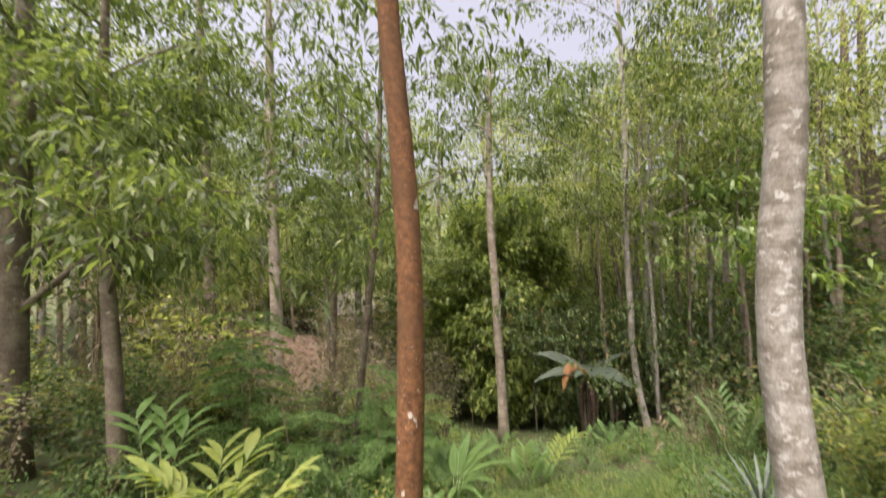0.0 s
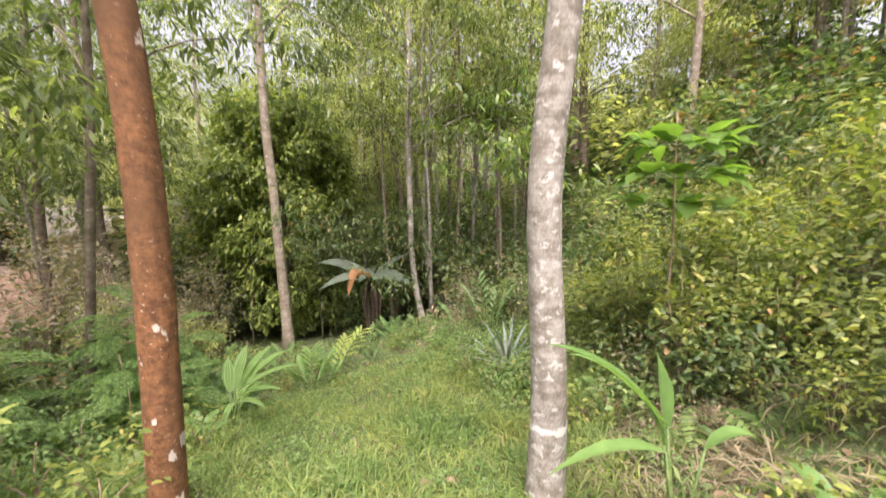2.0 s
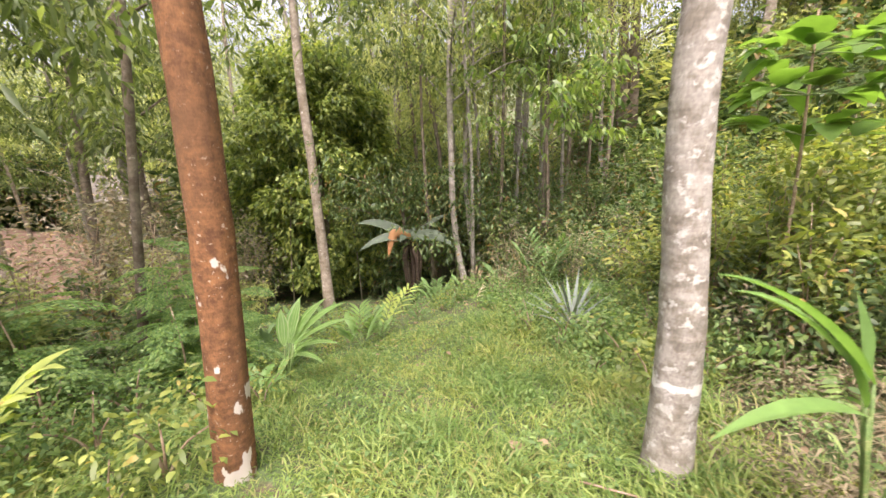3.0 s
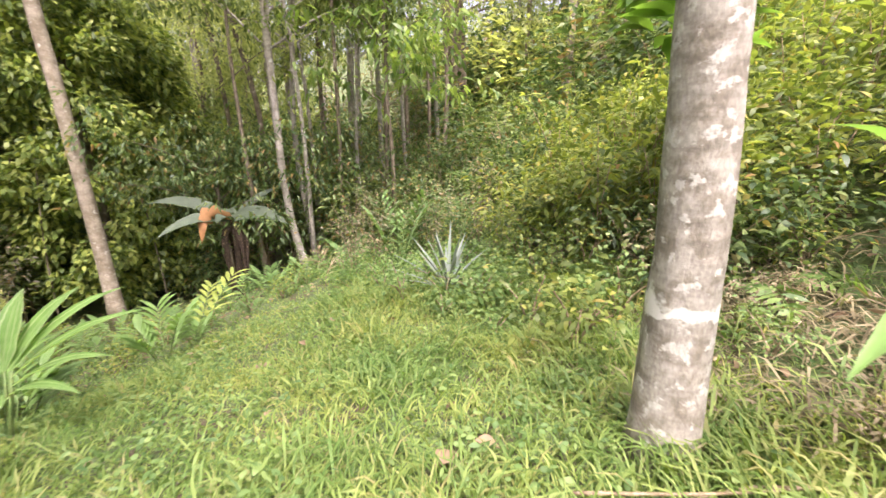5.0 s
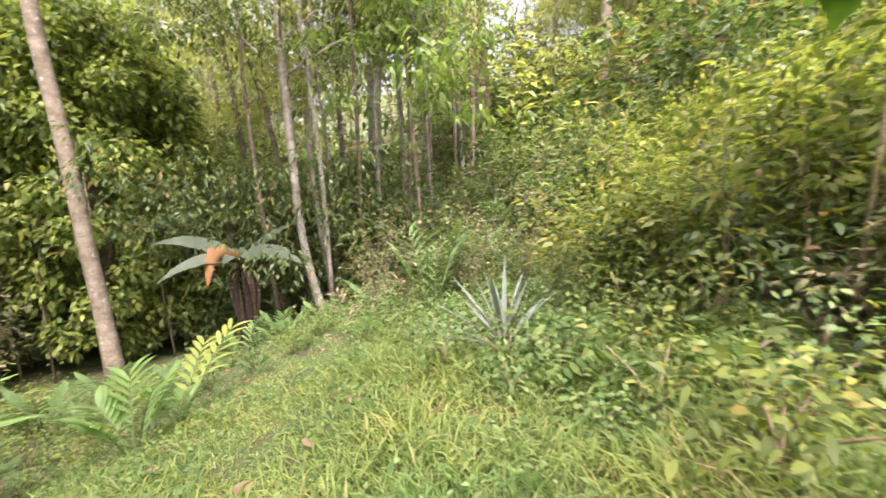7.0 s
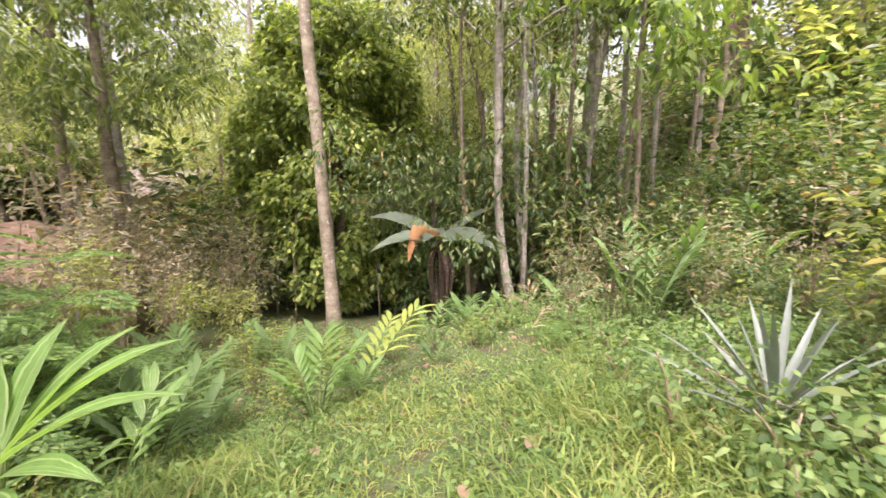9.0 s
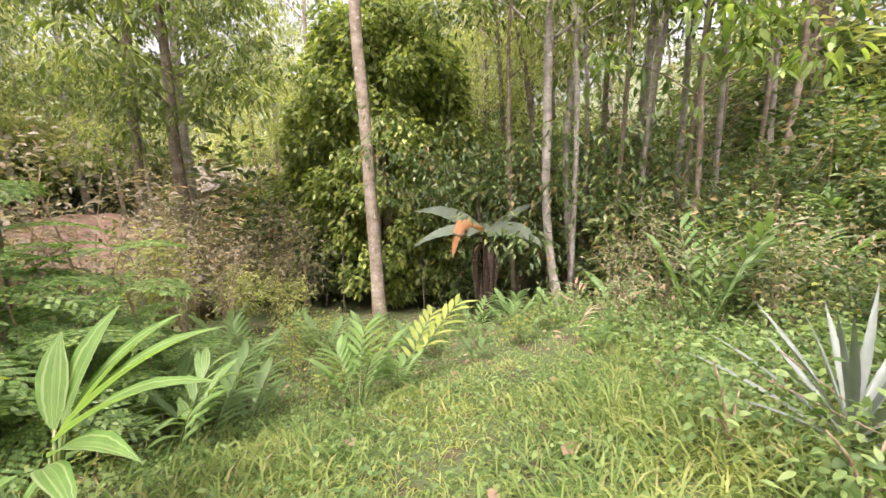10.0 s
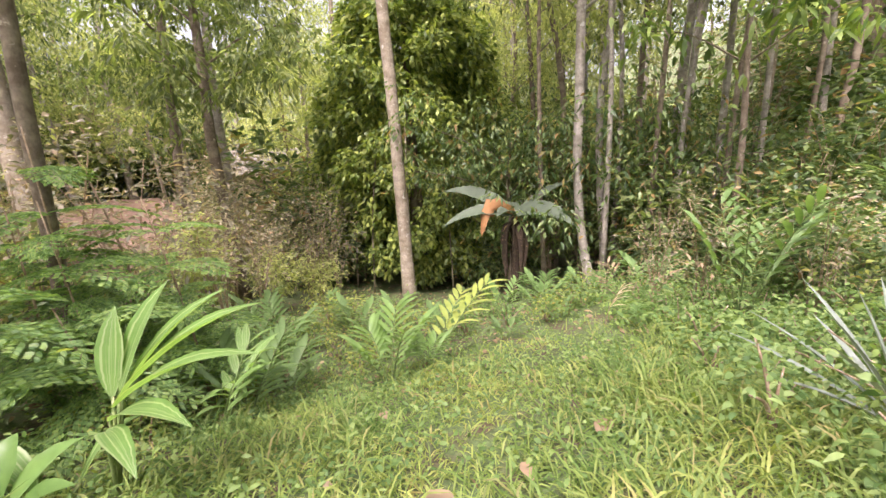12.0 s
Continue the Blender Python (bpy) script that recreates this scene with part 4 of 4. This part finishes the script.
def pineapple(x, y, n=22, L=0.72, label="pineapple plant with stiff silvery grey-green leaves"):
    root = thing("pineapple_plant", x, y, label, "plant")
    part("core", sheet("core", *tube([(0, 0, 0), (0, 0, 0.12), (0, 0, 0.25)], [0.06, 0.06, 0.03], 8)), M["stem"], root)
    for k in range(n):
        a = 2.4 * k
        e = 0.25 + 1.1 * k / n
        way = (math.cos(a), math.sin(a), 0)
        l = L * rng.uniform(0.75, 1.1)
        part("leaf", blade_mesh("leaf", arch((0.03 * way[0], 0.03 * way[1], 0.08 + 0.15 * k / n), way, l * math.cos(e), l * math.sin(e) + 0.1, 0.16 * l, 8), 0.026, 0.5), M["pineapple"], root)


pineapple(1.08, 7.37, 26, 0.95)


def big_leaf_sapling():
    """The sapling with large pale-lit leaves on top of a thin stem."""
    x, y = 2.6, 5.3
    root = thing("broad_leaved_sapling", x, y, "tall sapling with large bright green leaves on a thin stem", "sapling")
    h = 3.42 - float(land(x, y))
    stem = smooth_line([(0, 0, 0), (0.05, 0, h * 0.5), (0.0, 0, h)], 10)
    part("stem", sheet("stem", *tube(stem, np.linspace(0.022, 0.01, 10), 7)), M["twig"], root, smooth=True)
    for k in range(24):
        a, u = 2.4 * k, 0.72 + 0.28 * k / 24
        start = stem[int(u * 9)]
        way = np.array([math.cos(a), math.sin(a), 0])
        out = arch(start, way, rng.uniform(0.25, 0.5), rng.uniform(0.0, 0.16), 0.04, 4)
        stalk = part("leaf_stalk", sheet("leaf_stalk", *tube(out, np.linspace(0.006, 0.004, 4), 4)), M["stem"], root)
        for turn in (-0.55, 0.0, 0.55):
            b = a + turn + rng.uniform(-0.15, 0.15)
            part("leaf", blade_mesh("leaf", arch(out[-1], (math.cos(b), math.sin(b)), rng.uniform(0.26, 0.42), rng.uniform(0.0, 0.3), rng.uniform(0.08, 0.28), 8), rng.uniform(0.1, 0.15), 0.15, 0.12), M["bright"], stalk)


big_leaf_sapling()


def fern(x, y, n=8, L=0.6):
    """A fern: arching fronds, each with two rows of narrow leaflets."""
    root = thing("fern", x, y, "green fern with arching feathered fronds", "fern", "ferns")
    for k in range(n):
        a = 2.4 * k
        spine = arch((0, 0, 0.02), (math.cos(a), math.sin(a)), L * rng.uniform(0.7, 1.1), 0.75 * L, 0.6 * L, 14)
        d = unit(np.gradient(spine, axis=0))
        side = unit(np.cross(d, (0, 0, 1.0)))
        w = L * 0.24 * np.sin(np.pi * np.linspace(0.12, 0.97, 14)) ** 0.7
        bits = [tube(spine, np.linspace(0.005, 0.0015, 14), 4)]
        for g in (-1, 1):
            bits.append(leaves(spine[2:], (g * side + 0.35 * d)[2:], w[2:], np.full(12, 0.035 * L / 0.6), 0.15, 0.1, True))
        part("frond", sheet("frond", *join(bits)), M["fern"], root)
    return root


ferns = [fern(0.9, 8.7), fern(1.55, 8.9, 7, 0.75)]
scatter(ferns, [(1.0, 9.5), (0.35, 9.9), (1.9, 7.9), (2.15, 5.5), (1.75, 6.4), (0.1, 10.6), (-5.6, 9.6), (2.6, 4.4), (-1.0, 11.6), (2.3, 9.3)], 0.8, 1.3)


def plume(x, y):
    root = thing("grass_plume", x, y, "dry pinkish grass plume beside the clearing", "plant")
    line = smooth_line([(0, 0, 0), (0.03, 0, 0.25), (0.14, 0, 0.52)], 8)
    part("stalk", sheet("stalk", *tube(line, np.linspace(0.006, 0.003, 8), 5)), M["twig"], root)
    for k in range(14):
        q = line[4 + k % 4]
        w = np.array([0.6 + 0.3 * rng.normal(), 0.3 * rng.normal(), 0.8])
        s = np.linspace(0, 1, 5)[:, None]
        part("tassel", blade_mesh("tassel", q + s * 0.22 * unit(w) - np.array([0, 0, 0.06]) * s**2, 0.012, 0.3), M["plume"], root)


plume(-0.42, 9.75)


# ---- grass and herbs ----
def grass_field():
    n = 330000
    x = rng.uniform(-6.8, 4.2, n)
    y = np.where(rng.random(n) < 0.1, rng.uniform(-4, 2.4, n), 1.0 + 1.4 * rng.random(n) + 12.5 * rng.random(n) ** 1.5)
    lim = np.interp(y, [-5, 0, 3, 4.5, 6, 8, 10, 12, 15], [3.0, 2.2, 1.2, 1.3, 2.1, 2.3, 1.6, 0.9, 0.3]) + 0.3
    left = np.interp(y, [0, 4, 6, 9, 12, 15], [-5.5, -5.0, -3.6, -4.0, -4.5, -5]) - 0.4
    patch = np.sin(2.3 * x + 1.1 * y) * np.sin(1.9 * y - 0.7 * x) + 0.5 * np.sin(5.3 * x) * np.sin(4.9 * y)
    keep = (x < lim) & (x > left) & (rng.random(n) < 0.8 + 0.25 * patch) & (rng.random(n) < np.interp(y + 0.3 * np.clip(-x, -1, 3), [7.6, 10.4], [1, 0.05]))
    x, y, patch = x[keep], y[keep], patch[keep]
    n = len(x)
    base = np.stack([x, y, land(x, y) - 0.01], -1)
    a = rng.uniform(0, 2 * np.pi, n)
    tuft = rng.random(n) < 0.2 + 0.3 * (x > -0.6)
    way = np.stack([np.cos(a), np.sin(a), rng.uniform(0.15, 1.3, n) + 0.7 * tuft], -1)
    L = rng.uniform(0.07, 0.2, n) * (1 + 0.3 * patch) * np.where(tuft, 1.9 + 0.4 * (x > -0.4), 1.0)
    ob = part("grass", sheet("grass", *blades(base, way, L, rng.uniform(0.006, 0.015, n))), M["grass"])
    tagged(ob, "soft uncut yellow-green grass of the clearing", "grass", kind="stuff")
    n = 30000
    x, y = rng.uniform(0.3, 3.6, n), rng.uniform(1.2, 8.5, n)
    tussock = np.sin(4.1 * x + 2.3 * y) * np.sin(3.7 * y - 1.9 * x)
    keep = (x < np.interp(y, [1, 3, 4.5, 6, 8.5], [3.6, 3.2, 2.7, 2.5, 2.3])) & (x > np.interp(y, [1, 4, 8.5], [0.9, 0.6, 0.4])) & (rng.random(n) < 0.42 + 0.5 * tussock - 0.4 * ((y < 4.8) & (x > 0.9)))
    x, y = x[keep], y[keep]
    n = len(x)
    a = rng.uniform(0, 2 * np.pi, n)
    way = np.stack([np.cos(a), np.sin(a), rng.uniform(0.5, 2.0, n)], -1)
    long = blades(np.stack([x, y, land(x, y) - 0.01], -1), way, rng.uniform(0.2, 0.46, n), rng.uniform(0.009, 0.021, n))
    tagged(part("long_grass", sheet("long_grass", *long), M["straw"]), "long arching grass, part green and part straw-coloured", "grass", kind="stuff")
    n = 8000
    x, y = rng.uniform(0.8, 3.4, n), rng.uniform(1.4, 5.6, n)
    keep = (x > 0.8 + 0.3 * np.sin(2.7 * y)) & (rng.random(n) < 0.55 + 0.45 * np.sin(3.1 * x + 1.3 * y) * np.sin(2.3 * y - 1.1 * x))
    x, y = x[keep], y[keep]
    n = len(x)
    a = rng.uniform(0, 2 * np.pi, n)
    way = np.stack([np.cos(a), np.sin(a), rng.uniform(0.0, 0.9, n)], -1)
    dry = blades(np.stack([x, y, land(x, y) + 0.01], -1), way, rng.uniform(0.15, 0.45, n), rng.uniform(0.008, 0.02, n))
    tagged(part("dry_grass", sheet("dry_grass", *dry), M["drygrass"]), "flattened brown dry grass at the foot of the bank", "grass", kind="stuff")
    n = 70000
    x = rng.uniform(-7.5, 5.5, n)
    y = 1.0 + 15.0 * rng.random(n) ** 1.2
    lim = np.interp(y, [0, 4, 8, 12, 16], [4, 3.2, 3.0, 3, 3])
    clump = np.sin(1.3 * x + 2.1 * y) * np.sin(2.7 * x - 1.4 * y)
    keep = (x < lim) & (rng.random(n) < 0.45 + 0.5 * clump + 0.3 * (x > 0.6) - 0.45 * ((x > 0.9) & (y < 5)) + 0.4 * (x < -3) + 0.35 * ((y > 7.2) & (x > -3.5) & (x < 1.2)) - 0.55 * ((y > 9.0) & (x > -5) & (x < 0.4)))
    x, y = x[keep], y[keep]
    n = len(x)
    base = np.stack([x, y, land(x, y) + rng.uniform(0.01, 0.16, n)], -1)
    a = rng.uniform(0, 2 * np.pi, n)
    way = np.stack([np.cos(a), np.sin(a), rng.uniform(-0.1, 0.6, n)], -1)
    ob = part("ground_herbs", sheet("ground_herbs", *leaves(base, way, rng.uniform(0.03, 0.075, n), rng.uniform(0.016, 0.036, n), 0.25, 0.25, True)), M["herb"])
    tagged(ob, "low green leafy herbs among the grass", "herbs", kind="stuff")
    n = 5000
    x, y = rng.uniform(-12, 8, n), rng.uniform(1, 20, n)
    keep = rng.random(n) < np.where((x > -3.5) & (x < 1.5) & (y < 11), np.interp(y, [6.8, 8.0, 10], [0.12, 0.6, 1.0]), 0.8)
    x, y = x[keep], y[keep]
    n = len(x)
    a = rng.uniform(0, 2 * np.pi, n)
    way = np.stack([np.cos(a), np.sin(a), rng.uniform(-0.05, 0.25, n)], -1)
    ob = part("leaf_litter", sheet("leaf_litter", *leaves(np.stack([x, y, land(x, y) + 0.02], -1), way, rng.uniform(0.06, 0.16, n), rng.uniform(0.03, 0.07, n), 0.1, 0.35, True)), M["dead"])
    tagged(ob, "fallen dry brown leaves on the soil", "leaf litter", kind="stuff")


grass_field()


def fallen_leaf(x, y, size, turn):
    a = radians(turn)
    w = np.array([math.cos(a), math.sin(a), 0])
    p = arch((x, y, float(land(x, y)) + 0.07), w, size, 0.02, 0.03, 7)
    ob = part("fallen_leaf", blade_mesh("fallen_leaf", p, size * 0.27, 0.35, 0.15), M["dead"])
    tagged(ob, "large curled tan dead leaf lying on the grass", "leaf", "fallen leaves")


for x, y, s, r in ((-0.55, 6.8, 0.24, 60), (-0.85, 6.35, 0.2, 120), (-1.35, 6.15, 0.26, 10), (-0.2, 3.85, 0.2, 200), (-0.08, 3.9, 0.18, 320), (-0.3, 3.8, 0.16, 80), (-2.3, 8.3, 0.18, 40), (-2.0, 7.0, 0.16, 150), (1.5, 3.0, 0.25, 80), (1.9, 3.2, 0.22, 10)):
    fallen_leaf(x, y, 0.72 * s, r)


def dry_stick(pts, r=0.008):
    root = [(x, y, float(land(x, y)) + h) for x, y, h in pts]
    ob = part("dry_stick", sheet("dry_stick", *tube(smooth_line(root, 10), np.linspace(r, r * 0.5, 10), 6, 0.05)), M["twig"], smooth=True)
    tagged(ob, "thin dry bent stick lying over the grass", "stick", "dry sticks")


dry_stick([(0.1, 3.35, 0.12), (0.6, 3.1, 0.14), (1.2, 2.9, 0.02)])
dry_stick([(0.3, 3.2, 0.08), (0.8, 3.05, 0.1), (1.4, 2.6, 0.02)])
dry_stick([(0.9, 7.9, 0.5), (1.1, 7.1, 0.25), (1.2, 6.4, 0.02)], 0.006)
dry_stick([(0.6, 7.6, 0.4), (1.2, 7.0, 0.2), (1.7, 6.6, 0.02)], 0.006)


shrub(0.35, 12.4, 0.7, 0.5, "dead", "low heap of dry brown leaves and stems", 60, 0.2, 0.04, 7, name="dry_brush")
ginger(0.05, 12.7, "clump of withered brown palm-like leaves", "dead", 3, 1.1, 4, 0.4, 0.025, upright=0.6, name="withered_ginger")
ginger(1.45, 11.7, "clump of withered brown palm-like leaves", "dead", 3, 1.1, 4, 0.4, 0.025, upright=0.6, name="withered_ginger")
ginger(0.75, 11.9, "clump of withered brown palm-like leaves", "dead", 3, 0.8, 4, 0.35, 0.022, upright=0.6, name="withered_ginger")
scatter([under_kinds[2]], [(-0.6 - d * math.sin(radians(g)), 4.6 + d * math.cos(radians(g))) for g, d in ((52, 13), (54, 16), (56.5, 14), (58, 18), (60, 15), (62, 17), (64, 13.5), (53, 20))], 0.7, 1.0)
veils = [shrub(-17.4, 25.0, 3.4, 1.5, "brown", "tall half-dry bush before the far house", 420, 0.3, 0.1, 9, "bushes before the house", "tall_bush", False)]
scatter(veils, [(-15.6, 26.3), (-19.3, 24.6), (-16.4, 23.4), (-13.9, 25.0)], 0.85, 1.1)


# ---- the far clearing: earth bank and house ----
def far_place():
    n = 40
    X, Y = np.meshgrid(np.linspace(-36, -18, n), np.linspace(14, 29, n), indexing="ij")
    e = ((X + 26) / 8) ** 2 + ((Y - 21) / 6) ** 2
    Z = land(X, Y) + 0.05 + 1.8 * np.clip(1 - e, -0.4, 1) + 0.15 * np.sin(1.9 * X) * np.sin(2.3 * Y)
    v = np.stack([X, Y, Z], -1).reshape(-1, 3)
    i, j = np.meshgrid(np.arange(n - 1), np.arange(n - 1), indexing="ij")
    a = (i * n + j).ravel()
    t = np.concatenate([np.stack([a, a + n, a + n + 1], -1), np.stack([a, a + n + 1, a + 1], -1)])
    tagged(part("earth_bank", sheet("earth_bank", v, t), M["earth"], smooth=True), "bare reddish earth bank beyond the trees", "bank", kind="structure")


def box(lo, hi):
    bm = bmesh.new()
    bmesh.ops.create_cube(bm, size=1.0)
    for q in bm.verts:
        q.co = [lo[k] + (q.co[k] + 0.5) * (hi[k] - lo[k]) for k in range(3)]
    bmesh.ops.bevel(bm, geom=bm.edges[:], offset=0.02, segments=1, affect="EDGES")
    me = bpy.data.meshes.new("box")
    bm.to_mesh(me)
    bm.free()
    return me


def house():
    x, y = -20.5, 29.5
    root = thing("house", x, y, "low pale house with a light metal roof beyond the trees", "house")
    root.rotation_euler[2] = radians(35)
    part("wall", box((-4, -2.5, 0), (4, 2.5, 2.8)), M["wall"], root)
    bm = bmesh.new()
    vs = [bm.verts.new(c) for c in ((-4.6, -3.2, 2.7), (4.6, -3.2, 2.7), (4.6, 3.2, 2.7), (-4.6, 3.2, 2.7), (-4.6, 0, 4.2), (4.6, 0, 4.2))]
    for q in ((0, 1, 5, 4), (2, 3, 4, 5), (0, 4, 3), (1, 2, 5), (3, 2, 1, 0)):
        bm.faces.new([vs[k] for k in q])
    me = bpy.data.meshes.new("roof")
    bm.to_mesh(me)
    bm.free()
    part("roof", me, M["roof"], root)
    for k in (-2.4, 1.2):
        pane = part("window", box((k, -2.53, 1.0), (k + 1.1, -2.45, 2.0)), M["dark"], root)
        part("sill", box((k - 0.1, -2.6, 0.9), (k + 1.2, -2.45, 0.98)), M["roof"], pane)
    part("door", box((-0.6, -2.53, 0), (0.3, -2.45, 2.05)), M["dark"], root)


far_place()
house()
